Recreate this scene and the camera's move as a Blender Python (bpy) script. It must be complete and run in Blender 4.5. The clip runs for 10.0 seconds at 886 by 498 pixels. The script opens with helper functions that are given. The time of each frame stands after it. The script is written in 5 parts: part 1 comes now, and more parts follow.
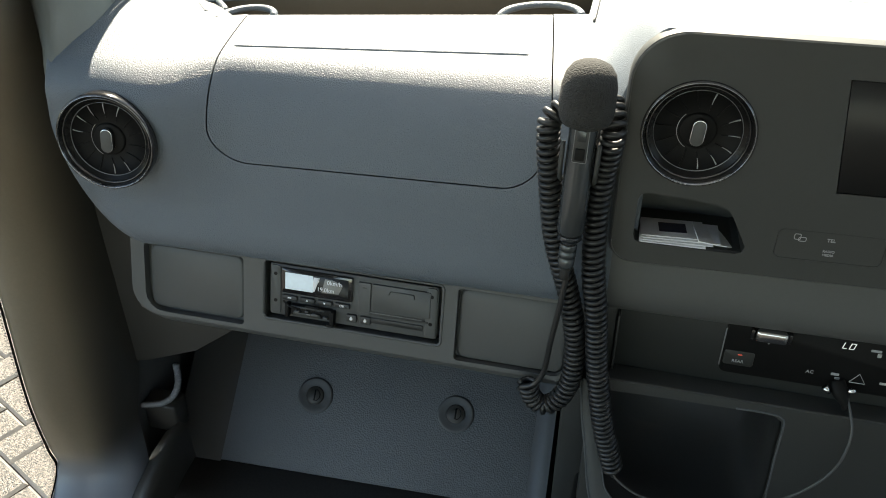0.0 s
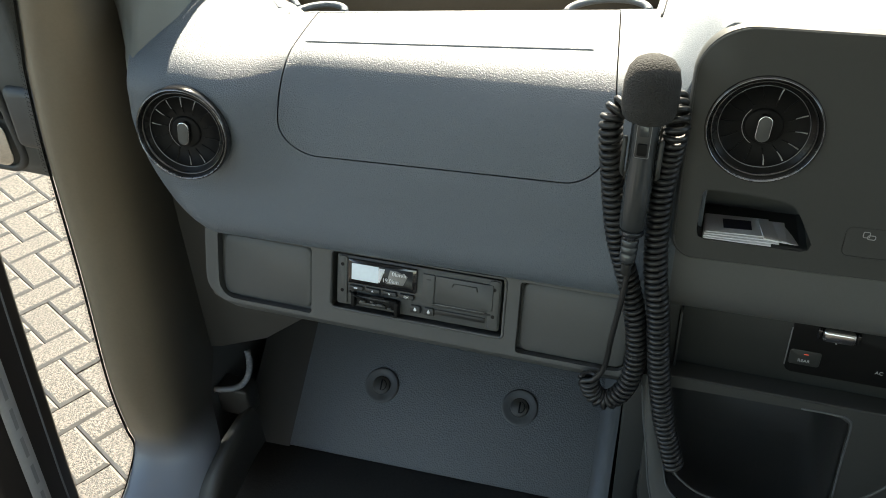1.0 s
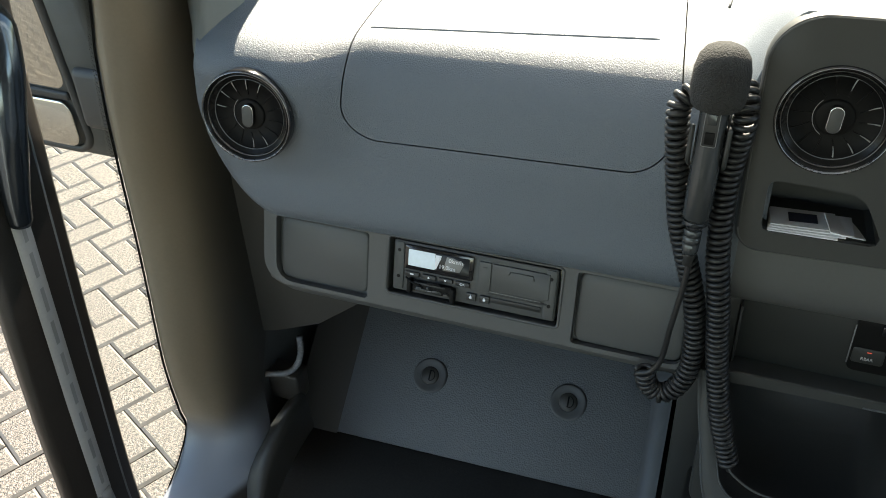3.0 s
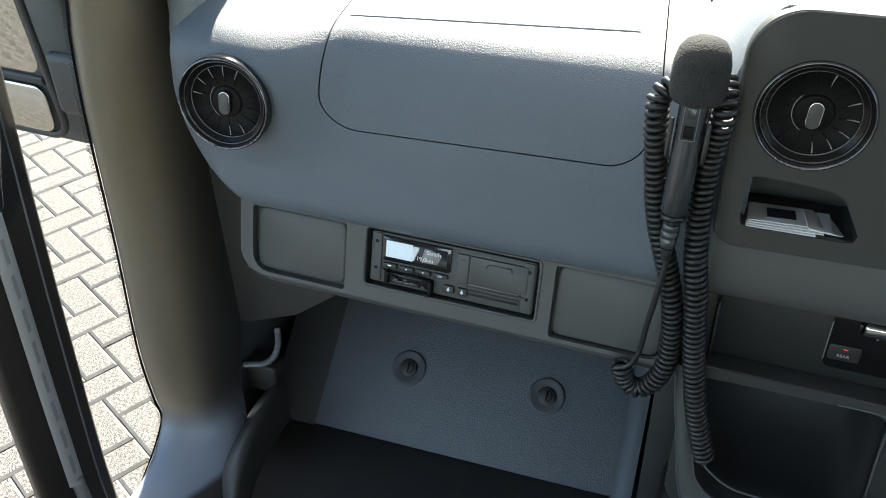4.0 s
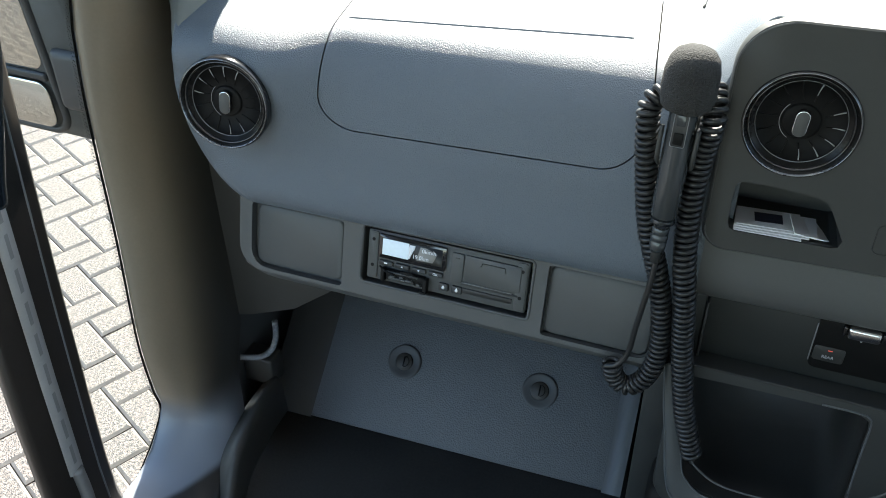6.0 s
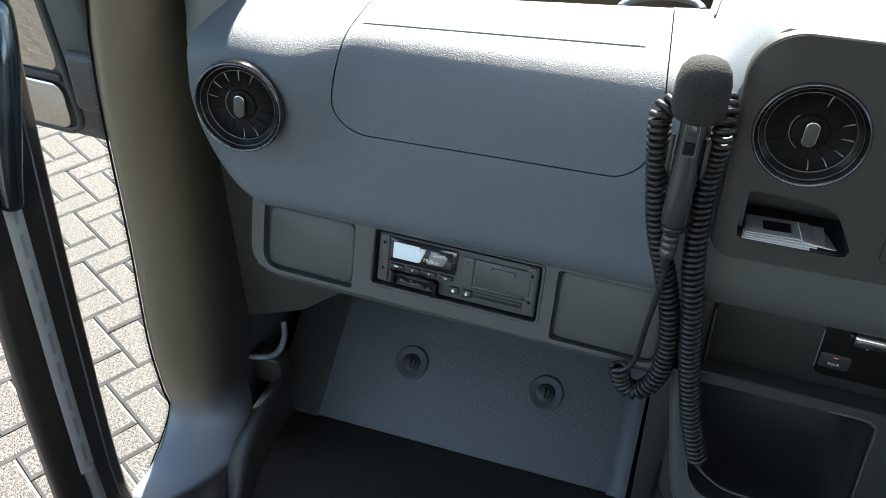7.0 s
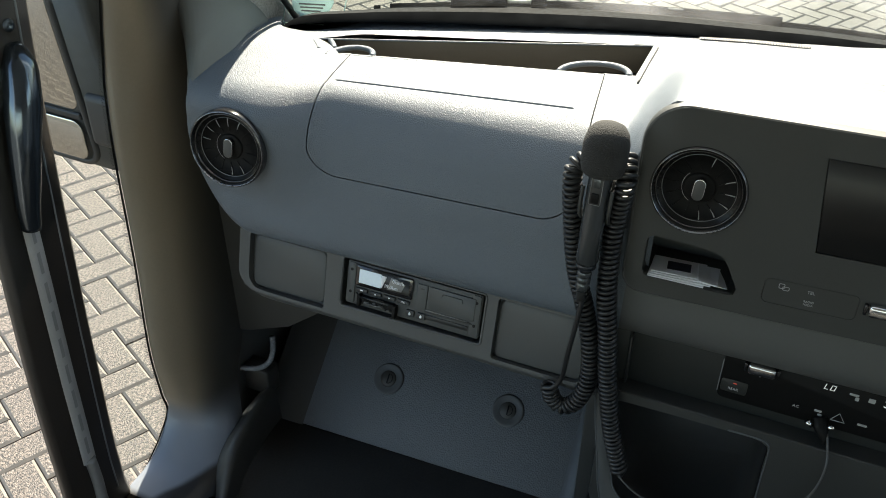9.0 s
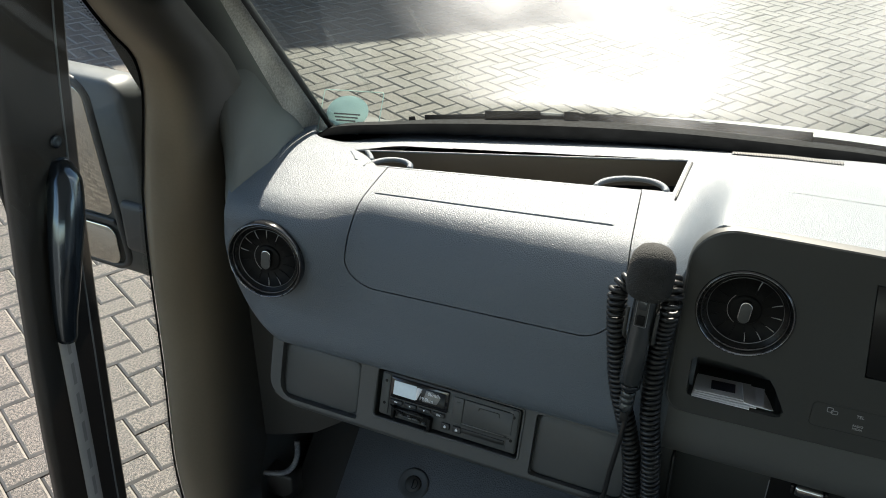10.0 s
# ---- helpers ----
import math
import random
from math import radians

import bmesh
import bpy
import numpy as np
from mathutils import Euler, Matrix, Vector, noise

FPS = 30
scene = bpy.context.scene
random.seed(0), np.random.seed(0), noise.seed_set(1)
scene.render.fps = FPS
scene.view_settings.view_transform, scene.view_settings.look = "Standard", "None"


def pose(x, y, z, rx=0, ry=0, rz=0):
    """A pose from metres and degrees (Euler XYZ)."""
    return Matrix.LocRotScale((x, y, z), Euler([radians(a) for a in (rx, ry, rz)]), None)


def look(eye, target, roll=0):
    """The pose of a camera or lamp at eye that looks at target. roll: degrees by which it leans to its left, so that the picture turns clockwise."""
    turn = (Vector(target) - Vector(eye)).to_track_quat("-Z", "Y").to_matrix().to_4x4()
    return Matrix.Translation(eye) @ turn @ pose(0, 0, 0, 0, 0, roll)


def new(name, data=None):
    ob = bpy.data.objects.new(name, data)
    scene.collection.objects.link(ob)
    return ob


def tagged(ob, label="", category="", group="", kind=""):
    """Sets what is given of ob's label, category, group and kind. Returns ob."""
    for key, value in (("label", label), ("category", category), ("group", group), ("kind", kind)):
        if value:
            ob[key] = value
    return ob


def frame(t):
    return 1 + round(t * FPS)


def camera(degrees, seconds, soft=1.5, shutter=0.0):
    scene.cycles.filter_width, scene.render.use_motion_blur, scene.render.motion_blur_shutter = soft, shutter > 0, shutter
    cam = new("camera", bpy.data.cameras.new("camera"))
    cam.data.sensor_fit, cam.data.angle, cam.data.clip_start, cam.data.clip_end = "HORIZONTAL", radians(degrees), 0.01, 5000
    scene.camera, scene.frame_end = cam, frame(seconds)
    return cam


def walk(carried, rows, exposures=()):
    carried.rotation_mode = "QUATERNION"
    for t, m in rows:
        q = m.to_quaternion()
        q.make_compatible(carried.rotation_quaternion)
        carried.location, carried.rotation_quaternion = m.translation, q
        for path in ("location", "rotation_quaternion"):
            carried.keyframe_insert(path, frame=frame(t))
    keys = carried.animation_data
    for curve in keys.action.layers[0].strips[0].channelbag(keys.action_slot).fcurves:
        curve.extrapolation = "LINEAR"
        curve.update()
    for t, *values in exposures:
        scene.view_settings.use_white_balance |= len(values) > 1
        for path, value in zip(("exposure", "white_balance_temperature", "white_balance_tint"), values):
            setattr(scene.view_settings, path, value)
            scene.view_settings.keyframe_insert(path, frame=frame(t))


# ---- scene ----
# A delivery van's passenger side: dashboard, footwell, door aperture and the paved yard outside.
cam = camera(52.0, 10.0, soft=0.95)
PATH = [
    (0, 0.2791, -0.7442, 1.8579, 13.513, -35.420, 0.247),
    (0.5, 0.3022, -0.7527, 1.8675, 15.963, -35.541, -0.945),
    (1, 0.2937, -0.7523, 1.8631, 19.282, -35.633, -2.193),
    (1.5, 0.2868, -0.7478, 1.8526, 19.918, -35.716, -2.111),
    (2, 0.2858, -0.7543, 1.8533, 20.640, -35.704, -2.149),
    (2.5, 0.2818, -0.7660, 1.8549, 22.907, -35.485, -2.920),
    (2.7, 0.2776, -0.7688, 1.8533, 22.348, -35.396, -2.588),
    (3.8, 0.2829, -0.7628, 1.8502, 22.715, -35.640, -1.921),
    (4, 0.2838, -0.7598, 1.8460, 21.248, -35.932, -1.057),
    (4.5, 0.2921, -0.7623, 1.8492, 21.273, -36.052, -0.918),
    (5, 0.2924, -0.7701, 1.8598, 21.045, -36.827, -0.425),
    (5.5, 0.2932, -0.7677, 1.8646, 21.099, -36.566, -0.431),
    (7, 0.2829, -0.7757, 1.8782, 21.244, -36.736, 0.055),
    (7.5, 0.2888, -0.7914, 1.9063, 19.859, -34.987, 2.114),
    (8, 0.3113, -0.8151, 1.8497, 19.211, -35.939, 2.586),
    (8.5, 0.3568, -0.8339, 1.8900, 19.811, -37.648, 2.821),
    (9, 0.4099, -0.8490, 1.9701, 23.535, -35.140, 0.506),
    (9.5, 0.4005, -0.8549, 2.0157, 22.287, -31.137, 1.743),
    (10, 0.3556, -0.8443, 2.0078, 23.593, -30.340, 0.828),
]
walk(cam, [(t, pose(x, y, z, 90 + pitch, 0, yaw) @ pose(0, 0, 0, 0, 0, roll)) for t, x, y, z, yaw, pitch, roll in PATH],
     exposures=[(0, 2.36, 7600, 6), (2.5, 2.32, 7700, 6), (4, 2.62, 6850, 6), (5, 2.60, 6650, 6), (7, 2.40, 6650, 6), (7.5, 2.24, 7000, 6), (8, 2.30, 7150, 5), (8.5, 2.27, 7250, 4), (9, 1.96, 7300, 6), (9.5, 1.67, 7050, 7), (10, 1.56, 7000, 7)])

# ---- light ----
SUN_AZ, SUN_EL = 17.0, 43.0  # degrees to the left of straight ahead, and above the horizon
sun_way = Vector((-math.sin(radians(SUN_AZ)) * math.cos(radians(SUN_EL)), math.cos(radians(SUN_AZ)) * math.cos(radians(SUN_EL)), math.sin(radians(SUN_EL))))
world = bpy.data.worlds.new("sky")
scene.world = world
world.use_nodes = True
sky = world.node_tree.nodes.new("ShaderNodeTexSky")
sky.sky_type, sky.sun_disc, sky.sun_elevation, sky.sun_rotation = "NISHITA", False, radians(SUN_EL), radians(-SUN_AZ)
world.node_tree.links.new(sky.outputs[0], world.node_tree.nodes["Background"].inputs[0])
world.node_tree.nodes["Background"].inputs[1].default_value = 0.14
sun = new("sun", bpy.data.lights.new("sun", "SUN"))
sun.data.energy, sun.data.angle, sun.data.color = 4.8, radians(0.6), (1.0, 0.95, 0.87)
sun.matrix_world = look(sun_way * 30, (0, 0, 0))


# ---- materials ----
def material(name, colour, rough=0.5, metal=0.0, bump=(), spread=0.12, patch=6.0, coat=0.0, cells=False, speck=(), uneven=1.0):
    """A Principled material with a coarse and a fine variation. bump: rows of (scale, strength, distance); speck: (scale, dark, light) of a fine aggregate."""
    m = bpy.data.materials.new(name)
    m.use_nodes = True
    n, l = m.node_tree.nodes, m.node_tree.links
    p = n["Principled BSDF"]
    at = n.new("ShaderNodeTexCoord").outputs["Object"]
    coarse, fine = n.new("ShaderNodeTexNoise"), n.new("ShaderNodeTexNoise")
    coarse.inputs["Scale"].default_value, coarse.inputs["Detail"].default_value = patch, 6
    fine.inputs["Scale"].default_value, fine.inputs["Detail"].default_value = patch * 40, 3
    for t in (coarse, fine):
        l.new(at, t.inputs["Vector"])
    mix = n.new("ShaderNodeMath")
    mix.operation = "MULTIPLY_ADD"
    l.new(fine.outputs[0], mix.inputs[0])
    mix.inputs[1].default_value = 0.5
    l.new(coarse.outputs[0], mix.inputs[2])
    ramp = n.new("ShaderNodeMapRange")
    ramp.inputs[1].default_value, ramp.inputs[2].default_value = 0.45, 1.05
    ramp.inputs[3].default_value, ramp.inputs[4].default_value = 1 - spread, 1 + spread
    l.new(mix.outputs[0], ramp.inputs[0])
    tint = n.new("ShaderNodeVectorMath")
    tint.operation = "SCALE"
    tint.inputs[0].default_value = colour
    l.new(ramp.outputs[0], tint.inputs[3])
    out = tint.outputs[0]
    if speck:
        grain, level, dot = n.new("ShaderNodeTexNoise"), n.new("ShaderNodeMapRange"), n.new("ShaderNodeVectorMath")
        grain.inputs["Scale"].default_value, grain.inputs["Detail"].default_value, grain.inputs["Roughness"].default_value = speck[0], 4, 0.7
        l.new(at, grain.inputs["Vector"])
        level.inputs[1].default_value, level.inputs[2].default_value, level.inputs[3].default_value, level.inputs[4].default_value = 0.42, 0.60, speck[1], speck[2]
        l.new(grain.outputs[0], level.inputs[0])
        dot.operation = "SCALE"
        l.new(out, dot.inputs[0])
        l.new(level.outputs[0], dot.inputs[3])
        out = dot.outputs[0]
    l.new(out, p.inputs["Base Color"])
    r = n.new("ShaderNodeMapRange")
    r.inputs[1].default_value, r.inputs[2].default_value = 0.4, 1.1
    r.inputs[3].default_value, r.inputs[4].default_value = max(rough - 0.07 * uneven, 0.02), min(rough + 0.09 * uneven, 1)
    l.new(mix.outputs[0], r.inputs[0])
    l.new(r.outputs[0], p.inputs["Roughness"])
    p.inputs["Metallic"].default_value, p.inputs["Coat Weight"].default_value = metal, coat
    last = None
    for scale, strength, distance in bump:
        t = n.new("ShaderNodeTexVoronoi" if cells else "ShaderNodeTexNoise")
        t.inputs["Scale"].default_value = scale
        l.new(at, t.inputs["Vector"])
        b = n.new("ShaderNodeBump")
        b.inputs["Strength"].default_value, b.inputs["Distance"].default_value = strength, distance
        l.new(t.outputs[0], b.inputs["Height"])
        if last:
            l.new(last.outputs[0], b.inputs["Normal"])
        last = b
    if last:
        l.new(last.outputs[0], p.inputs["Normal"])
    return m


def glass(name, tint=(0.93, 0.96, 0.95), ior=1.45):
    m = bpy.data.materials.new(name)
    m.use_nodes = True
    n, l = m.node_tree.nodes, m.node_tree.links
    clear, shine, mix, f = n.new("ShaderNodeBsdfTransparent"), n.new("ShaderNodeBsdfGlossy"), n.new("ShaderNodeMixShader"), n.new("ShaderNodeFresnel")
    clear.inputs[0].default_value = (*tint, 1)
    shine.inputs["Roughness"].default_value = 0.02
    f.inputs[0].default_value = ior
    l.new(f.outputs[0], mix.inputs[0])
    l.new(clear.outputs[0], mix.inputs[1])
    l.new(shine.outputs[0], mix.inputs[2])
    l.new(mix.outputs[0], n["Material Output"].inputs[0])
    return m


def matt(name, colour):
    """Dead matt rubber: no gloss, patchy with dust."""
    m = material(name, colour, 1.0, spread=0.5, patch=25)
    n, l = m.node_tree.nodes, m.node_tree.links
    d = n.new("ShaderNodeBsdfDiffuse")
    l.new(n["Principled BSDF"].inputs["Base Color"].links[0].from_socket, d.inputs[0])
    l.new(d.outputs[0], n["Material Output"].inputs[0])
    return m


def glow(name, colour, strength):
    m = material(name, colour, 0.5)
    p = m.node_tree.nodes["Principled BSDF"]
    p.inputs["Emission Color"].default_value, p.inputs["Emission Strength"].default_value = (*colour, 1), strength
    return m


DASH = material("grained grey dashboard plastic", (0.103, 0.124, 0.147), 0.41, bump=[(700, 0.75, 0.0011), (1400, 0.4, 0.0005)], spread=0.05, uneven=0.25)
PANEL = material("matt grey lower dash plastic", (0.069, 0.0715, 0.0705), 0.5, bump=[(1100, 0.2, 0.0003)], spread=0.08)
POD = material("black satin console plastic", (0.037, 0.0395, 0.038), 0.5, bump=[(1300, 0.16, 0.0003)], spread=0.1)
DARK = material("black moulded plastic", (0.026, 0.027, 0.027), 0.5, bump=[(900, 0.2, 0.0003)], spread=0.15)
GLOSS = material("gloss black plastic", (0.013, 0.013, 0.014), 0.14, coat=0.5, spread=0.1)
RUBBER = material("black ribbed rubber mat", (0.036, 0.035, 0.033), 0.8, bump=[(400, 0.5, 0.0008)], spread=0.3)
CORD = material("black coiled cord rubber", (0.016, 0.017, 0.018), 0.38, spread=0.12, patch=20)
FOAM = material("black open-cell foam", (0.030, 0.030, 0.029), 0.95, bump=[(620, 1.0, 0.0022)], spread=0.5, patch=30)
TUBE = material("dark grey microphone barrel", (0.066, 0.074, 0.079), 0.22, metal=0.5, spread=0.08)
CHROME = material("bright chrome", (0.78, 0.79, 0.80), 0.16, metal=1.0, spread=0.05)
GREYTRIM = material("light grey trim edge", (0.20, 0.205, 0.21), 0.42, spread=0.1)
TOE = material("grained grey toe board", (0.085, 0.091, 0.096), 0.46, bump=[(420, 0.55, 0.0011), (1200, 0.2, 0.0004)], spread=0.1, cells=True)
# Warm tint holds the bounce off the paving; the plastic itself is grey.
PILLAR = material("grey pillar trim with painted bounce", (0.215, 0.172, 0.120), 0.34, bump=[(900, 0.2, 0.0003)], spread=0.08)
APILLAR = material("grey-green pillar cover", (0.135, 0.142, 0.126), 0.6, bump=[(900, 0.2, 0.0003)], spread=0.06)
SPECK = material("speckled grey screen edge", (0.36, 0.345, 0.31), 0.8, bump=[(350, 0.8, 0.001)], spread=0.75, patch=9)
FOOT = material("grey sill cover", (0.18, 0.187, 0.20), 0.28, bump=[(900, 0.15, 0.0003)], spread=0.08)
FLANGE = material("smooth grey flange", (0.082, 0.088, 0.093), 0.4, bump=[(900, 0.15, 0.0003)], spread=0.08)
# Brown-grey paints in the light bounced about inside the tray.
TRAY = material("tray plastic with painted brown bounce", (0.100, 0.088, 0.069), 0.55, bump=[(900, 0.2, 0.0003)], spread=0.12)
BAR = material("dark brown door post", (0.036, 0.029, 0.024), 0.42, spread=0.15)
BAR.node_tree.nodes["Principled BSDF"].inputs["Specular IOR Level"].default_value = 0.3
STRIP = material("dull grey slotted strip", (0.24, 0.235, 0.225), 0.5, metal=0.15, spread=0.12)
STEEL = material("dark polished rail", (0.10, 0.12, 0.14), 0.16, metal=0.9, spread=0.1)
PAPER = material("white paper", (0.86, 0.87, 0.89), 0.7, spread=0.04)
PRINT = material("dark print", (0.03, 0.03, 0.05), 0.6)
INK = material("pale symbol ink", (0.36, 0.37, 0.37), 0.6)
COWL = material("weathered black cowl", (0.005, 0.006, 0.0065), 0.8, bump=[(120, 0.4, 0.001)], spread=0.5, patch=25, speck=(170, 0.8, 2.4))
COWL.node_tree.nodes["Principled BSDF"].inputs["Specular IOR Level"].default_value = 0.1
VAN = material("grey van lining", (0.46, 0.46, 0.45), 0.7, spread=0.05)
WHITE = material("white vehicle paint", (0.72, 0.72, 0.70), 0.35, coat=0.4, spread=0.04)
BRICK = material("buff brick wall", (0.30, 0.25, 0.20), 0.85, bump=[(40, 0.4, 0.004)], spread=0.2)
GLASS = glass("clear window glass")


def dirt_and_glare(m, most=0.34):
    """A thin film that scatters light: uneven dirt, plus sun glare painted as a band and as haze."""
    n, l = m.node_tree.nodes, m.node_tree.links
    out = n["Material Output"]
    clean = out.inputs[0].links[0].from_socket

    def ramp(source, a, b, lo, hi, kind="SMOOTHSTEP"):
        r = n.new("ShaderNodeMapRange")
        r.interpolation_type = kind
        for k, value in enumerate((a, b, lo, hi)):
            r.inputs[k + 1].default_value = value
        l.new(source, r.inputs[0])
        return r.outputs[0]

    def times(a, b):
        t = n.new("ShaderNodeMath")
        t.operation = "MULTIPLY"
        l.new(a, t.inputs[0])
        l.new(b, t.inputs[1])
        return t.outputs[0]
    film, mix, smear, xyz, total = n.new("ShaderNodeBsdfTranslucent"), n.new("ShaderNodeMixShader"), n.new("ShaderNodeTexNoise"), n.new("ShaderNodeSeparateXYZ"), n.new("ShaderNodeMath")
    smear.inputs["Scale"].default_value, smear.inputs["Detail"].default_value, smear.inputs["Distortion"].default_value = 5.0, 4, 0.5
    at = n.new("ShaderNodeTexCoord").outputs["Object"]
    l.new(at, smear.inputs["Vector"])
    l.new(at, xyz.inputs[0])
    # Band set across the glass to paint in the glare.
    glare_band = times(ramp(xyz.outputs[0], -0.15, 0.03, 0, 1), ramp(xyz.outputs[0], 0.06, 0.36, 1, 0.06))
    glare_band = times(times(glare_band, ramp(xyz.outputs[2], 1.534, 1.562, 0, 1)), ramp(smear.outputs[0], 0.3, 0.7, most / 3, most, "LINEAR"))
    l.new(glare_band, total.inputs[0])
    # Dirt smears, thickened to the right to paint haze there.
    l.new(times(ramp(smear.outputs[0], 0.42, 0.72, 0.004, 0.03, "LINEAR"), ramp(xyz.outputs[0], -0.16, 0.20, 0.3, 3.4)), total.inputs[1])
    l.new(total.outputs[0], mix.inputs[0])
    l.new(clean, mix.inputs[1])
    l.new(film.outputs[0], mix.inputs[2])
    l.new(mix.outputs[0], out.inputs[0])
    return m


WINDSCREEN = dirt_and_glare(glass("tinted windscreen glass", (0.50, 0.545, 0.52), 1.6))
FILM = dirt_and_glare(glass("dried water film", (0.90, 0.92, 0.91), 1.1), 0.07)
MIRROR = material("mirror glass", (0.50, 0.50, 0.47), 0.02, metal=1.0, spread=0.02)
RAILSTRIP = material("pale grey slotted strip", (0.42, 0.405, 0.385), 0.5, spread=0.1)
SEAL = matt("black screen rubber", (0.006, 0.0065, 0.007))
DASH.node_tree.nodes["Principled BSDF"].inputs["Specular IOR Level"].default_value = 0.55
RUBBER.node_tree.nodes["Principled BSDF"].inputs["Specular IOR Level"].default_value = 0.12
VENT = material("black vent plastic", (0.008, 0.008, 0.008), 0.5, spread=0.1)
BEVEL = material("satin black vent bevel", (0.010, 0.010, 0.010), 0.26, spread=0.12)
RING = material("polished vent ring", (0.25, 0.26, 0.275), 0.24, metal=1.0, spread=0.1)
FIN = material("pale glint on the vent fins", (0.34, 0.34, 0.34), 0.4, spread=0.15, patch=40)
VENT.node_tree.nodes["Principled BSDF"].inputs["Specular IOR Level"].default_value = 0.12
BEVEL.node_tree.nodes["Principled BSDF"].inputs["Specular IOR Level"].default_value = 0.16
CASE = material("weathered grey mirror shell", (0.065, 0.07, 0.07), 0.45, bump=[(300, 0.2, 0.0006)], spread=0.3, patch=14)
# Near-black footwell plastic; on the flange and end panel it stands for shade.
INNER = material("near-black footwell trim and shade", (0.034, 0.032, 0.028), 0.5, bump=[(900, 0.2, 0.0003)], spread=0.1)
HEATER = material("black heater plastic", (0.025, 0.027, 0.026), 0.5, bump=[(1300, 0.16, 0.0003)], spread=0.1)


def paint_light(m, rows):
    """Paints light and shade into a moulding's colour: rows of direction, start, end, colour."""
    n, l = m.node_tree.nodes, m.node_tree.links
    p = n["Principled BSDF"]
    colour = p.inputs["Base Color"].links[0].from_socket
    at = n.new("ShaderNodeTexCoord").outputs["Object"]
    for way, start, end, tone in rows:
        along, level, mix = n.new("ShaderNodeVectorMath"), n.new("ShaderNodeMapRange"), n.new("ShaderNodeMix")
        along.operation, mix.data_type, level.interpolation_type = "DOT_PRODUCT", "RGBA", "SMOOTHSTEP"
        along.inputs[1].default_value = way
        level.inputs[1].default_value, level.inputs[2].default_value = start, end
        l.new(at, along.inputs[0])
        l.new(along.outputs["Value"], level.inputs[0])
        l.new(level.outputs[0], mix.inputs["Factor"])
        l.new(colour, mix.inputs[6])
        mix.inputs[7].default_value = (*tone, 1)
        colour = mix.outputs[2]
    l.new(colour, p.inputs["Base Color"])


# Shade inside and sky on the foot, painted in; the sill end is black.
paint_light(PILLAR, (((1, 0, 0), -0.405, -0.370, (0.044, 0.040, 0.034)), ((0, 0, 1), 0.905, 0.835, (0.165, 0.180, 0.205)), ((0.853, -0.522, 0), -0.276, -0.264, (0.006, 0.0055, 0.005)), ((0, 1, 0), -0.142, -0.155, (0.006, 0.0055, 0.005))))
# The cover fades to black beside the pillar in place of shade.
paint_light(APILLAR, (((1, 0, 0), -0.330, -0.364, (0.024, 0.0235, 0.020)),))
# Near-zero black stands in for shade where the sun reaches the sill.
SILL = matt("black door sill, shade in its colour", (0.0016, 0.0015, 0.0014))
TEAL = material("pale teal badge film", (0.44, 0.62, 0.56), 0.5, spread=0.12, patch=30)
SCREEN = material("dark display glass", (0.012, 0.012, 0.0125), 0.34, spread=0.05)
SCREEN.node_tree.nodes["Principled BSDF"].inputs["Specular IOR Level"].default_value = 0.35
REFLECTION = glow("display reflection glow", (0.42, 0.52, 0.60), 0.12)
DIGIT = glow("lit digits", (0.6, 0.64, 0.66), 0.16)
RED = glow("red indicator", (0.6, 0.08, 0.05), 0.15)


# ---- building helpers ----
def part(name, data, mat, parent=None, label="", smooth=True, m=None):
    """Links a mesh as one object, under its thing or part if one is given. data: a bmesh, or verts and faces."""
    me = bpy.data.meshes.new(name)
    if isinstance(data, bmesh.types.BMesh):
        data.to_mesh(me)
        data.free()
    else:
        me.from_pydata([tuple(v) for v in data[0]], [], [tuple(int(i) for i in f) for f in data[1]])
    me.materials.append(mat)
    me.polygons.foreach_set("use_smooth", [smooth] * len(me.polygons))
    me.update()
    ob = new(name, me)
    if parent:
        ob.parent = parent
    if m is not None:
        ob.matrix_local = m
    if label:
        ob["label"] = label
    return ob


def thing(name, label, category, group="", kind="", at=None):
    ob = new(name)
    ob.empty_display_size = 0.02
    if at is not None:
        ob.matrix_world = at
    return tagged(ob, label, category, group, kind)


def block(lo, hi, bevel=0.002, segments=2):
    """A box between two corners with rounded edges."""
    bm = bmesh.new()
    lo, hi = Vector(lo), Vector(hi)
    bmesh.ops.create_cube(bm, size=1, matrix=Matrix.LocRotScale((lo + hi) / 2, None, hi - lo))
    if bevel:
        bmesh.ops.bevel(bm, geom=bm.edges[:], offset=bevel, segments=segments, affect="EDGES", profile=0.5)
    return bm


def rounded(w, h, r, n=6):
    """A rounded rectangle round 0, counter-clockwise. r: one radius or four (from the lower left)."""
    r = (r,) * 4 if isinstance(r, (int, float)) else r
    out = []
    for k, (sx, sy) in enumerate(((-1, -1), (1, -1), (1, 1), (-1, 1))):
        cx, cy = sx * (w / 2 - r[k]), sy * (h / 2 - r[k])
        for i in range(n + 1):
            a = math.pi + k * math.pi / 2 + i / n * math.pi / 2
            out.append((cx + r[k] * math.cos(a), cy + r[k] * math.sin(a)))
    return out


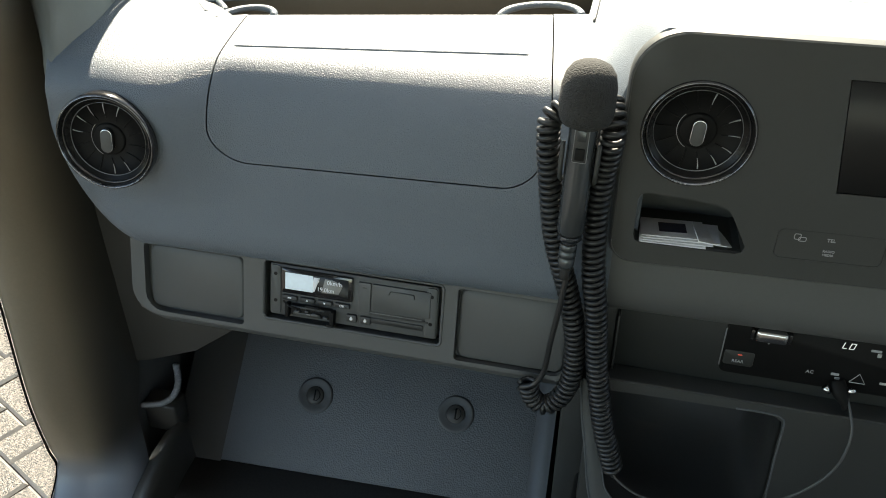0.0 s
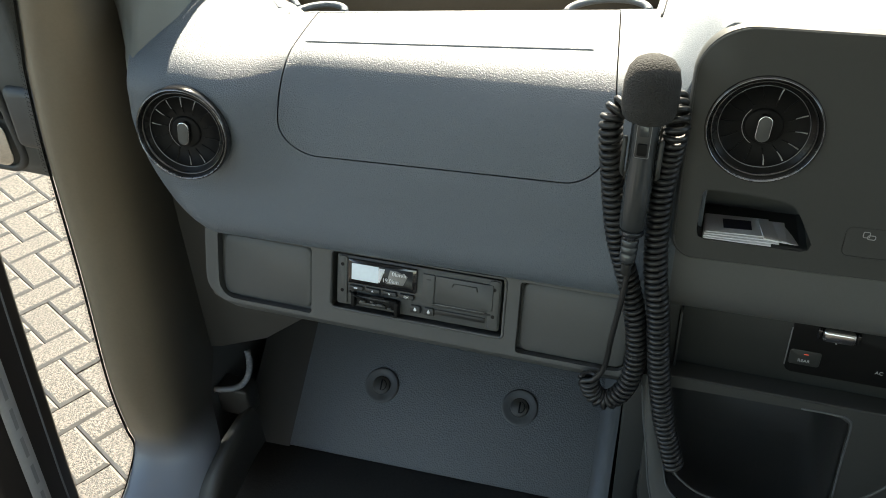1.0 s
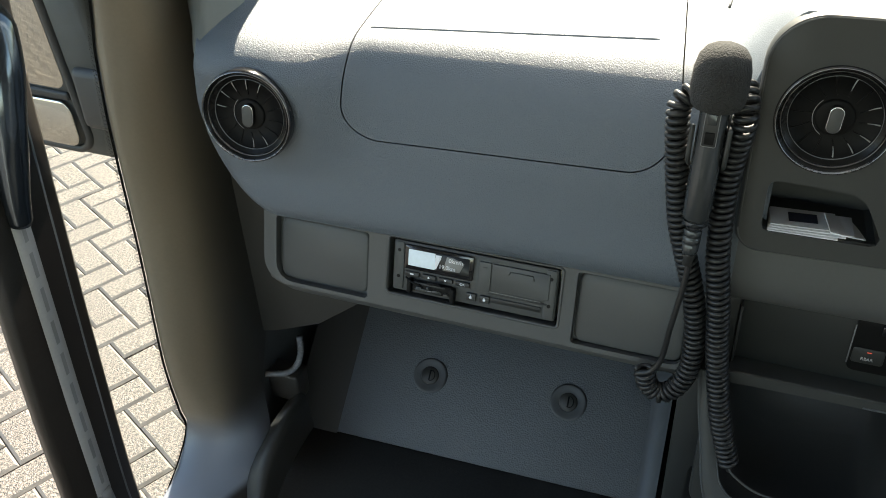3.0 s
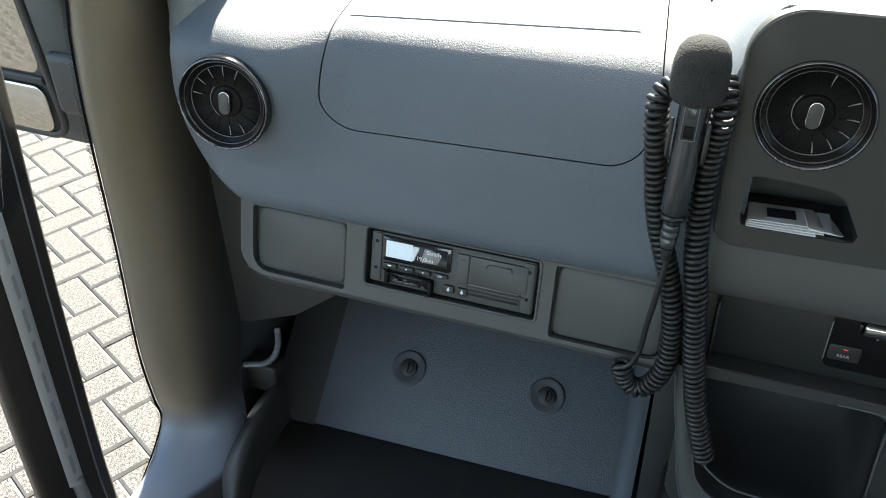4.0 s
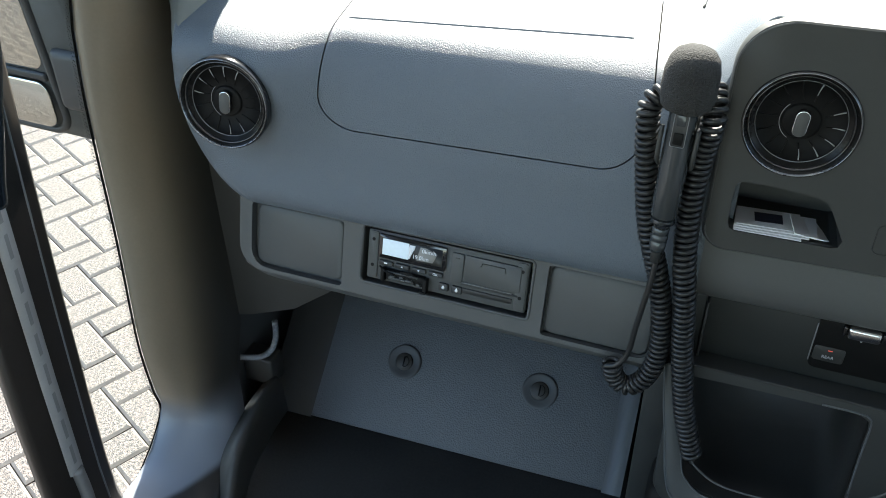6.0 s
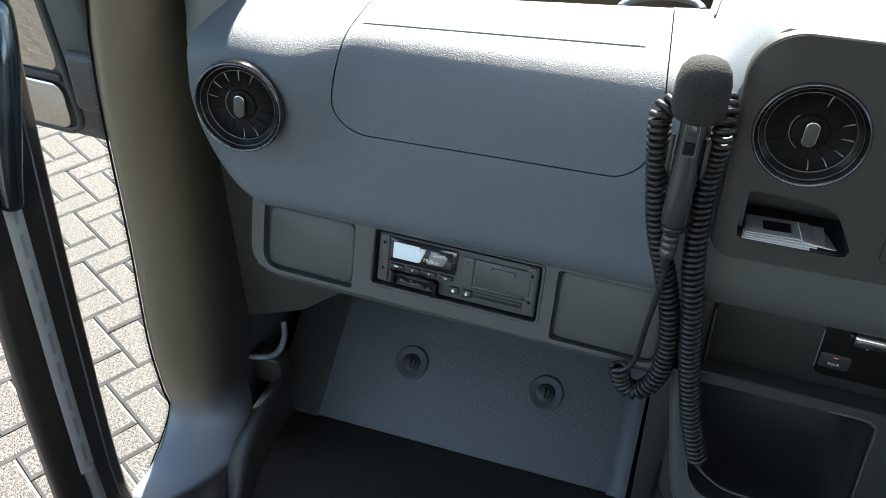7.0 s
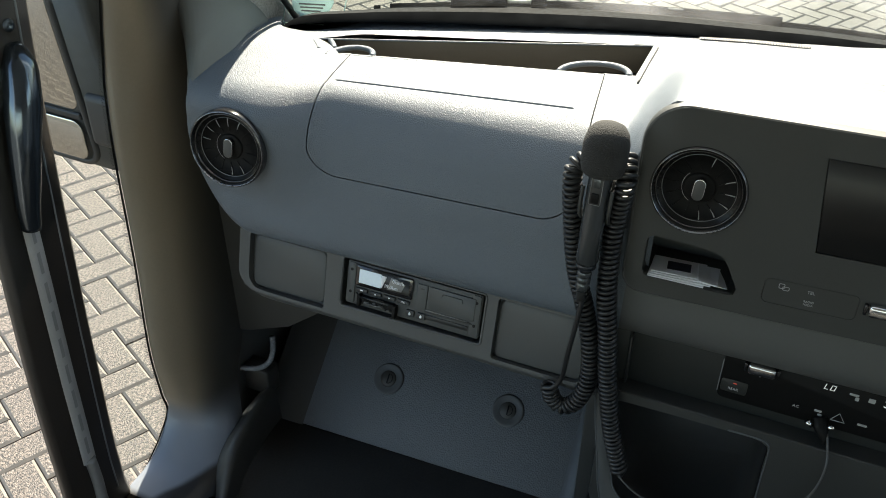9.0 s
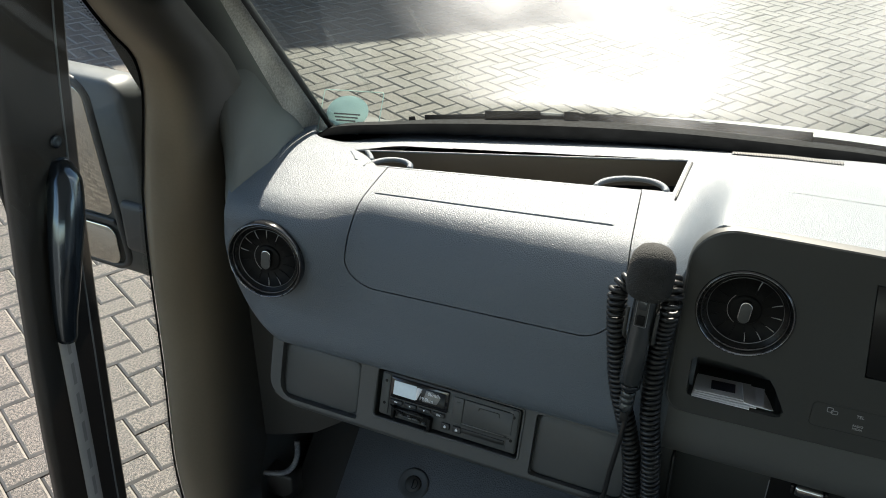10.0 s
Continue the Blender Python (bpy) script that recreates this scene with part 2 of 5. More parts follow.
def stacked(loops, cap=(True, True)):
    """Skin through closed loops of equal length."""
    n, verts, faces = len(loops[0]), [tuple(p) for loop in loops for p in loop], []
    for k in range(len(loops) - 1):
        for i in range(n):
            j = (i + 1) % n
            faces.append((k * n + i, k * n + j, (k + 1) * n + j, (k + 1) * n + i))
    if cap[0]:
        faces.append(tuple(range(n - 1, -1, -1)))
    if cap[1]:
        faces.append(tuple(range((len(loops) - 1) * n, len(loops) * n)))
    return verts, faces


def slab(outline, depth, edge=0.002):
    """A plate with the outline in its x, y plane, its softened front at z = depth."""
    c = np.mean(outline, axis=0)

    def loop(z, inset):
        out = []
        for p in outline:
            d = np.array(p) - c
            l = np.linalg.norm(d)
            out.append((*(c + d * (1 - inset / l)), z))
        return out
    return stacked([loop(0, 0), loop(depth - edge, 0), loop(depth - edge * 0.3, edge * 0.3), loop(depth, edge)])


def lathe(profile, n=48):
    """Turns (radius, z) pairs about z."""
    loops = [[(r * math.cos(2 * math.pi * i / n), r * math.sin(2 * math.pi * i / n), z) for i in range(n)] for r, z in profile]
    return stacked(loops, (False, False))


def spline(points, count):
    p = np.array([points[0], *points, points[-1]], float)
    out = []
    for i in range(len(points) - 1):
        a, b, c, d = p[i:i + 4]
        t = np.linspace(0, 1, 40, endpoint=False)[:, None]
        out.append(0.5 * (2 * b + (c - a) * t + (2 * a - 5 * b + 4 * c - d) * t**2 + (3 * b - a - 3 * c + d) * t**3))
    out = np.vstack(out + [p[-1:]])
    way = np.r_[0, np.cumsum(np.linalg.norm(np.diff(out, axis=0), axis=1))]
    at = np.linspace(0, way[-1], count)
    return np.stack([np.interp(at, way, out[:, k]) for k in range(out.shape[1])], 1)


def frames(path):
    """Two unit vectors square to the path at each of its points, without twist."""
    d = np.gradient(path, axis=0)
    d /= np.linalg.norm(d, axis=1)[:, None]
    u = np.cross(d[0], (0.3, 0.5, 0.8))
    us, vs = [], []
    for k in range(len(path)):
        u = u - d[k] * (u @ d[k])
        u /= np.linalg.norm(u)
        us.append(u)
        vs.append(np.cross(d[k], u))
    return np.array(us), np.array(vs)


def tube(path, radius, n=10):
    path = np.array(path, float)
    us, vs = frames(path)
    rad = np.broadcast_to(radius, len(path))
    loops = [[p + r * (math.cos(2 * math.pi * i / n) * u + math.sin(2 * math.pi * i / n) * v) for i in range(n)] for p, u, v, r in zip(path, us, vs, rad)]
    return stacked(loops)


def coil(points, radius, pitch, wire, steps=14):
    """A wire wound round a line."""
    path = spline(points, 400)
    way = np.r_[0, np.cumsum(np.linalg.norm(np.diff(path, axis=0), axis=1))]
    us, vs = frames(path)
    count = int(way[-1] / pitch * steps)
    at = np.linspace(0, way[-1], count)
    get = lambda a: np.stack([np.interp(at, way, a[:, k]) for k in range(3)], 1)
    c, u, v = get(path), get(us), get(vs)
    a = (at / pitch * 2 * math.pi)[:, None]
    return tube(c + radius * (np.cos(a) * u + np.sin(a) * v), wire, 7)


def cut(ob, cutters):
    """Takes the cutters out of a part's mesh, for good."""
    for c in cutters:
        mod = ob.modifiers.new("cut", "BOOLEAN")
        mod.object, mod.operation, mod.solver = c, "DIFFERENCE", "EXACT"
    bpy.context.view_layer.update()
    me = bpy.data.meshes.new_from_object(ob.evaluated_get(bpy.context.evaluated_depsgraph_get()))
    ob.modifiers.clear()
    old, ob.data = ob.data, me
    bpy.data.meshes.remove(old)
    for c in cutters:
        bpy.data.objects.remove(c)
    return ob


def flat_shade_by_angle(ob, degrees=35):
    """Smooth, with hard edges where faces meet steeply."""
    me = ob.data
    bm = bmesh.new()
    bm.from_mesh(me)
    for f in bm.faces:
        f.smooth = True
    for e in bm.edges:
        e.smooth = len(e.link_faces) == 2 and e.calc_face_angle(0) < radians(degrees)
    bm.to_mesh(me)
    bm.free()
    return ob


def words(text, size, mat, parent, m, name="lettering", depth=0.0003):
    c = bpy.data.curves.new(name, "FONT")
    c.body, c.size, c.extrude, c.align_x, c.align_y = text, size, depth, "CENTER", "CENTER"
    ob = new(name, c)
    me = bpy.data.meshes.new_from_object(ob.evaluated_get(bpy.context.evaluated_depsgraph_get()))
    bpy.data.objects.remove(ob)
    me.materials.clear()
    me.materials.append(mat)
    ob = new(name, me)
    ob.parent = parent
    ob.matrix_local = m
    return ob


# A face's own frame: x across, y up the face, z towards the seats.
def facing(x, y, z, lean=0.0, turn=0.0):
    """A frame on a face that looks back at the seats; lean: degrees its top tips forward; turn: degrees it looks to the driver."""
    return pose(x, y, z, 90 - lean, 0, turn)


# ---- dashboard skin ----
PROFILE = [(0.50, 1.470), (0.40, 1.488), (0.28, 1.500), (0.20, 1.502), (0.14, 1.497), (0.085, 1.489), (0.062, 1.4835), (0.047, 1.4745), (0.034, 1.4600),
           (0.022, 1.440), (0.012, 1.415), (0.000, 1.375), (-0.009, 1.335), (-0.016, 1.300), (-0.015, 1.282), (-0.006, 1.272), (0.02, 1.269)]
LINE = spline(PROFILE, 400)
S_LEN = float(np.linalg.norm(np.diff(LINE, axis=0), axis=1).sum())
S_OFF = S_LEN - 0.6354 - 0.007


def dash_skin(x, s):
    """The dashboard's skin: x across the van, s metres along its section, from behind the screen edge down to the lip."""
    x, s = np.broadcast_arrays(np.asarray(x, float), np.asarray(s, float))
    k = (s + S_OFF) / S_LEN * (len(LINE) - 1)
    y, z = np.interp(k, np.arange(len(LINE)), LINE[:, 0]), np.interp(k, np.arange(len(LINE)), LINE[:, 1])
    turn = np.clip((-0.262 - x) / 0.108, 0, 1)
    inset = 1 - np.sqrt(np.clip(1 - turn**2, 0, 1))
    y0 = y + x * (0.20 * np.clip(y / 0.20, 0, 1.3) + 0.02)
    z0 = z + 0.03 * x * np.clip((z - 1.28) / 0.15, 0, 1)
    rise = np.clip((x - 0.226) / 0.068, 0, 1)
    z0 = z0 + rise**2 * (3 - 2 * rise) * np.maximum(1.5735 - 0.200 * np.clip(y0, 0, 0.38) - z0, 0) * np.clip((z - 1.36) / 0.055, 0, 1)
    y0 = y0 - 0.014 * rise * np.clip((z - 1.39) / 0.02, 0, 1) * np.clip((0.12 - y0) / 0.08, 0, 1)
    top = np.clip((z - 1.425) / 0.035, 0, 1)
    top = top**2 * (3 - 2 * top)
    y_low, z_low = y0 + (0.24 - y0) * inset * np.where(y0 < 0.24, 0.62, 0.2), z0 + (1.385 - z0) * inset * 0.34
    y_top, z_top = np.maximum(y0, -0.02 + 0.25 * inset**1.07), z0 - 0.014 * turn**2
    y1, z1 = y_low + (y_top - y_low) * top, z_low + (z_top - z_low) * top
    away = np.hypot(x + 0.250, (z1 - 1.406) * 1.0)
    swell = np.clip(1 - (away - 0.050) / 0.085, 0, 1)
    fade = np.clip((1.525 - z1) / 0.085, 0, 1)
    y1 = y1 + (np.minimum(-0.014, y1) - y1) * swell**2 * (3 - 2 * swell) * fade**2 * (3 - 2 * fade)
    tuck = np.clip((1.37 - z1) / 0.10, 0, 1) ** 3 * np.clip((-0.2 - x) / 0.17, 0, 1)
    return np.stack([x + 0.085 * tuck, y1, z1], -1)


def lid_gap(x, s):
    """Distance from the lid's outline, less than 0 inside it."""
    xr = 0.197 - 0.16 * np.clip(0.42 - s, 0, 1)
    cx, cs, hx, hs, r = (xr - 0.149) / 2, 0.3895, (xr + 0.149) / 2, 0.1045, 0.042
    r = np.where(s > cs, r, 0.002)
    qx, qs = np.abs(x - cx) - hx + r, np.abs(s - cs) - hs + r
    return np.hypot(np.maximum(qx, 0), np.maximum(qs, 0)) + np.minimum(np.maximum(qx, qs), 0) - r


dashboard = thing("dashboard", "grey grained plastic dashboard with glove box, vents and console", "dashboard")
BIN = [(-0.165, 0.285), (0.213, 0.289), (0.213, 0.205), (-0.213, 0.213)]  # x and s of the open tray in the top


SCREEN_BASE = [(-0.345, 0.290, 1.446), (-0.320, 0.272, 1.462), (-0.27, 0.245, 1.487), (-0.20, 0.243, 1.502), (-0.139, 0.262, 1.509), (0.012, 0.329, 1.511), (0.169, 0.373, 1.512), (0.325, 0.399, 1.512), (0.474, 0.412, 1.512), (0.85, 0.41, 1.51), (1.35, 0.30, 1.505)]
SCREEN_X, SCREEN_Y = [p[0] for p in SCREEN_BASE], [p[1] for p in SCREEN_BASE]


def build_skin():
    fine = np.array([-0.0016, -0.0007, 0.0, 0.0007, 0.0016])
    xs = np.r_[np.linspace(-0.37, -0.25, 80)[:-1], np.linspace(-0.25, 0.23, 260)[:-1], np.linspace(0.23, 0.95, 140)]
    ss = np.r_[np.linspace(-S_OFF, 0.18, 34)[:-1], np.linspace(0.18, 0.53, 190)[:-1], np.linspace(0.53, S_LEN - S_OFF, 45)]
    for c in (0.3585, 0.306, 0.286):
        ss = np.sort(np.r_[ss[np.abs(ss - c) > 0.0022], c + fine])
    X, S = np.meshgrid(xs, ss, indexing="ij")
    P = dash_skin(X, S)
    n = np.cross(np.gradient(P, axis=1), np.gradient(P, axis=0))
    n /= np.maximum(np.linalg.norm(n, axis=2), 1e-9)[..., None]
    cr = np.where((X > -0.137) & (X < 0.163), np.clip(1 - np.abs(S - 0.3585) / 0.0012, 0, 1), 0)
    cr2 = np.where(X > 0.345, np.clip(1 - np.abs(S - 0.306) / 0.0012, 0, 1), 0) + np.where(X > 0.455, np.clip(1 - np.abs(S - 0.286) / 0.0012, 0, 1), 0)
    P = P - n * 0.0045 * np.maximum(cr, cr2)[..., None]
    N, M = X.shape
    V, Nn, D = P.reshape(-1, 3), n.reshape(-1, 3), lid_gap(X, S).ravel()
    for name, way, label in (("upper_shell", 1, "grained grey upper shell"), ("glove_box_lid", -1, "closed glove box lid with a thin seam")):
        G = D * way - 0.0007
        verts, faces, index = [], [], {}

        def corner(a, b=-1):
            key = (a, b)
            if key not in index:
                index[key] = len(verts)
                if b < 0:
                    verts.append(V[a])
                else:
                    verts.append(V[a] + (V[b] - V[a]) * (G[a] / (G[a] - G[b])))
            return index[key]
        walls, ledge = [], []
        for i in range(N - 1):
            for j in range(M - 1):
                x, s = (X[i, j] + X[i + 1, j + 1]) / 2, (S[i, j] + S[i + 1, j + 1]) / 2
                if P[i, j, 1] > np.interp(x, SCREEN_X, SCREEN_Y) + 0.004:
                    continue
                if -0.165 - 0.667 * (0.285 - s) < x < 0.213 and 0.213 - 0.02 * (x + 0.213) < s < 0.2848:
                    continue
                if P[i, j, 0] > 0.292 and 1.345 < P[i, j, 2] < 1.545 and P[i, j, 1] < 0.06:
                    continue
                if P[i, j, 1] < 0.1 and math.hypot(P[i, j, 0] + 0.250, P[i, j, 2] - 1.406) < 0.049:
                    continue
                quad = (i * M + j, (i + 1) * M + j, (i + 1) * M + j + 1, i * M + j + 1)
                keep = [G[q] > 0 for q in quad]
                if not any(keep):
                    continue
                if all(keep) and P[i, j, 0] > 0.268 and P[i, j, 2] < 1.37 and P[i, j, 1] < 0.1:
                    ledge.append(quad)
                    continue
                if all(keep):
                    faces.append(tuple(corner(q) for q in quad))
                    continue
                face, rim = [], []
                for k in range(4):
                    a, b = quad[k], quad[(k + 1) % 4]
                    if keep[k]:
                        face.append(corner(a))
                    if keep[k] != keep[(k + 1) % 4]:
                        q = corner(min(a, b), max(a, b))
                        face.append(q)
                        rim.append((q, Nn[a]))
                faces.append(tuple(face))
                if len(rim) == 2:
                    walls.append(rim)
        for (a, na), (b, nb) in walls:
            k = len(verts)
            verts += [verts[a], verts[b], verts[b] - nb * 0.012, verts[a] - na * 0.012]
            faces.append((k, k + 1, k + 2, k + 3))
        part(name, (verts, faces), DASH, dashboard, label)
        if ledge:
            used = sorted({q for f in ledge for q in f})
            back = {q: k for k, q in enumerate(used)}
            part("console_ledge", (V[used], [tuple(back[q] for q in f) for f in ledge]), PANEL, dashboard, "dark grey ledge below the console pod")
    end = dash_skin(np.full(60, -0.37), np.linspace(-S_OFF, S_LEN - S_OFF, 60))
    part("end_cap", (np.vstack([end, [[-0.37, 0.30, 1.385]]]), [(i, i + 1, 60) for i in range(59)]), DASH, dashboard)


build_skin()


def build_tray():
    """The open tray let into the top of the dashboard."""
    c = [dash_skin(x, s) for x, s in BIN]
    low = [p + np.array((0, 0, -0.042)) for p in c]
    part("tray_floor", (low, [(0, 1, 2, 3)]), TRAY, dashboard, "tray floor, brown bounce in its colour")
    for i in range(4):
        j = (i + 1) % 4
        part("tray_wall", ([c[i], c[j], low[j], low[i]], [(0, 1, 2, 3)]), TRAY, dashboard)
    rim = np.vstack([np.linspace(c[i], c[(i + 1) % 4], 20) for i in range(4)])
    part("tray_rim", tube(rim + np.array((0, 0, -0.0012)), 0.0014, 8), DASH, dashboard)
    for x0, x1 in ((-0.180, -0.122), (0.118, 0.204)):
        a = np.linspace(0, math.pi, 24)
        p = dash_skin((x0 + x1) / 2 - (x1 - x0) / 2 * np.cos(a), 0.284 - 0.026 * np.sin(a))
        part("finger_notch", tube(p + np.array((0, 0, -0.0030)), np.interp(np.linspace(0, 1, 24), [0, 0.2, 0.5, 0.8, 1], [0.0034, 0.0040, 0.0034, 0.0040, 0.0046]), 8), DASH, dashboard, "rounded finger notch")
    for x0 in (-0.190, -0.208):
        rib = dash_skin(np.linspace(x0 + 0.012, x0 - 0.006, 10), np.linspace(0.262, 0.222, 10))
        part("end_rib", tube(rib + np.array((0, 0, -0.003)), 0.004, 8), DASH, dashboard)
    seam = dash_skin(np.full(12, 0.219), np.linspace(0.213, 0.300, 12))
    part("tray_seam", tube(seam + np.array((0, 0, 0.0002)), 0.0016, 6), DARK, dashboard)
    high = lambda x, y: max(1.5735 - 0.200 * y, 1.5015 + 0.03 * x)
    back = lambda x: np.interp(x, SCREEN_X, SCREEN_Y) - 0.050
    strip = [(x, back(x) - q, high(x, back(x) - q) + 0.0015) for x in np.linspace(0.262, 0.400, 20) for q in (0.0, 0.010)]
    grille = part("defroster_grille", (strip, [(2 * k, 2 * k + 1, 2 * k + 3, 2 * k + 2) for k in range(19)]), DARK, dashboard, "fine defroster grille")
    for x in np.linspace(0.264, 0.398, 40):
        ends = [(x + 0.0015 * q, back(x) - 0.010 * q, high(x, back(x) - 0.010 * q) + 0.0016) for q in (0.0, 1.0)]
        part("slat", tube(ends, 0.0006, 6), PANEL, grille)


build_tray()

# ---- lower dash panel, a face leaning forward at its top ----
FACE = facing(0, 0, 1.26, lean=16.0)


def build_lower():
    o = [(x - 0.006, y - 0.0295) for x, y in rounded(0.525, 0.109, (0.032, 0.01, 0.004, 0.004), 8)]
    body = part("lower_panel", slab(o, 0.12, 0.006), PANEL, dashboard, "matt grey lower panel with two pockets", m=FACE @ pose(0, 0, -0.116))
    holes = []
    for cx, cy, w, h, r in ((-0.188, -0.037, 0.122, 0.082, (0.022, 0.004, 0.004, 0.004)), (0, -0.029, 0.204, 0.070, 0.004), (0.178, -0.036, 0.120, 0.084, (0.004, 0.012, 0.004, 0.004))):
        c = part("cutter", slab(rounded(w, h, r, 4), 0.05, 0.0005), PANEL, dashboard, m=FACE @ pose(cx, cy, -0.007 if abs(cx) > 0.1 else -0.03))
        holes.append(c)
    flat_shade_by_angle(cut(body, holes), 25)
    roll = [(-0.078, 0.0035), (-0.084, 0.0025), (-0.089, -0.001), (-0.093, -0.007), (-0.0955, -0.016), (-0.097, -0.035), (-0.097, -0.075)]
    ends = np.linspace(-0.262, 0.254, 40)
    v = [(x + 0.004, y + 0.012 * max(0, (-0.225 - x) / 0.04) ** 2, z) for x in ends for y, z in roll]
    part("rolled_edge", (v, [(k * 7 + q, k * 7 + q + 1, k * 7 + q + 8, k * 7 + q + 7) for k in range(39) for q in range(6)]), PANEL, dashboard, "rounded lower edge of the panel", m=FACE)
    rim = rounded(0.205, 0.071, 0.005, 6)
    part("opening_rim", tube([(x, y - 0.029, 0.0035) for x, y in rim + rim[:1]], 0.0018, 8), PANEL, dashboard, m=FACE)
    for cx, cy, w, h, mat in ((-0.187, -0.0365, 0.116, 0.077, PANEL), (0.178, -0.036, 0.1175, 0.0815, PANEL)):
        part("pocket_cover", slab(rounded(w, h, 0.010, 5), 0.0055, 0.0035), mat, dashboard, m=FACE @ pose(cx, cy, -0.0075))


build_lower()


# ---- air vents ----
def air_vent(m, r, turn, name_label, worn):
    """A round vent: a gloss ring, a shallow bevel, a black disc with fine radial fins, and an oval knob in the middle.
    worn: the fins given a painted glint.
    """
    v = part("air_vent", lathe([(r * 1.0, -0.008), (r * 1.015, 0.002), (r * 1.0, 0.0058), (r * 0.985, 0.0068), (r * 0.965, 0.0066), (r * 0.945, 0.0050)], 72), GLOSS, dashboard, name_label, m=m)
    part("bright_ring", lathe([(r * 0.978, 0.0066), (r * 0.970, 0.0074), (r * 0.960, 0.0072), (r * 0.950, 0.0054)], 72), RING, v, "thin polished ring")
    part("cup", lathe([(r * 0.950, 0.0052), (r * 0.930, 0.0042), (r * 0.900, 0.0020), (r * 0.840, -0.0006), (r * 0.780, -0.0024)], 72), BEVEL, v, "satin black bevel")
    part("step_ring", lathe([(r * 0.905, 0.0022), (r * 0.893, 0.0034), (r * 0.872, 0.0030), (r * 0.862, 0.0004)], 72), GLOSS, v, "raised gloss ring")
    part("inner_ring", lathe([(r * 0.778, -0.0027), (r * 0.773, -0.0018), (r * 0.768, -0.0030)], 72), GREYTRIM, v, "thin pale inner ring")
    part("disc", lathe([(r * 0.765, -0.0030), (r * 0.755, -0.0052), (r * 0.36, -0.0056), (0.0, -0.0056)], 64), VENT, v, "black louvre disc")
    for k in range(14):
        a = k * 360 / 14 + turn
        bend = [(r * q, r * 0.05 * math.sin((q - 0.40) * 5), -0.0050) for q in np.linspace(0.41, 0.745, 9)]
        b = part("fin", tube(bend, np.linspace(0.0005, 0.0008, 9), 6), VENT, v, m=pose(0, 0, 0, 0, 0, a))
        # Pale strokes painted where the fins would catch the light.
        if k in worn:
            part("fin_glint", tube([(x, y, z + 0.0007) for x, y, z in bend[3:]], np.linspace(0.0003, 0.0007, 6), 6), FIN, b, "painted glint on a fin")
    arc = [(r * 0.365 * math.cos(q), r * 0.39 * math.sin(q), -0.0050) for q in np.linspace(2.3, 4.2, 20)]
    part("hub_arc", tube(arc, 0.0003, 6), FIN, v, "pale edge of the hub")
    part("hub", lathe([(r * 0.34, -0.0058), (r * 0.33, -0.0040), (r * 0.30, -0.0034), (0.0, -0.0034)], 48), VENT, v)
    k = part("knob", slab(rounded(r * 0.25, r * 0.50, r * 0.124, 10), 0.0062, 0.0006), CHROME, v, "oval knob with a thin polished rim", m=pose(0, 0, -0.0036, 0, 0, -4))
    part("knob_face", slab(rounded(r * 0.222, r * 0.472, r * 0.110, 10), 0.0010, 0.0003), PANEL, k, m=pose(0, 0, 0.0059))
    return v


air_vent(facing(-0.249, -0.024, 1.407, lean=7, turn=7), 0.0515, 10, "round gloss black air vent", (2, 3, 4, 5, 6, 10, 11))

def roller(m, x, y):
    """A chrome roller knob between two black cheeks."""
    k = part("roller_knob", block((x + 0.0045, y, 0.003), (x + 0.0355, y + 0.0140, 0.0130), 0.0034, 3), CHROME, dashboard, "chrome roller knob", m=m)
    part("knob_groove", block((x + 0.005, y + 0.0035, 0.0115), (x + 0.035, y + 0.0045, 0.0129), 0.0003, 1), DARK, k)
    for a in (x, x + 0.036):
        part("knob_end", block((a, y, 0.003), (a + 0.004, y + 0.0125, 0.0095), 0.0015, 2), GLOSS, k)


# ---- centre console pod ----
PODF = facing(0.266, -0.016, 1.343, lean=4, turn=3)


SLOT = [(0.022, 0.026), (0.024, 0.020), (0.030, 0.017), (0.116, 0.016), (0.122, 0.018), (0.124, 0.025), (0.110, 0.052), (0.104, 0.060), (0.094, 0.065), (0.060, 0.069), (0.029, 0.070), (0.024, 0.068), (0.022, 0.063)]


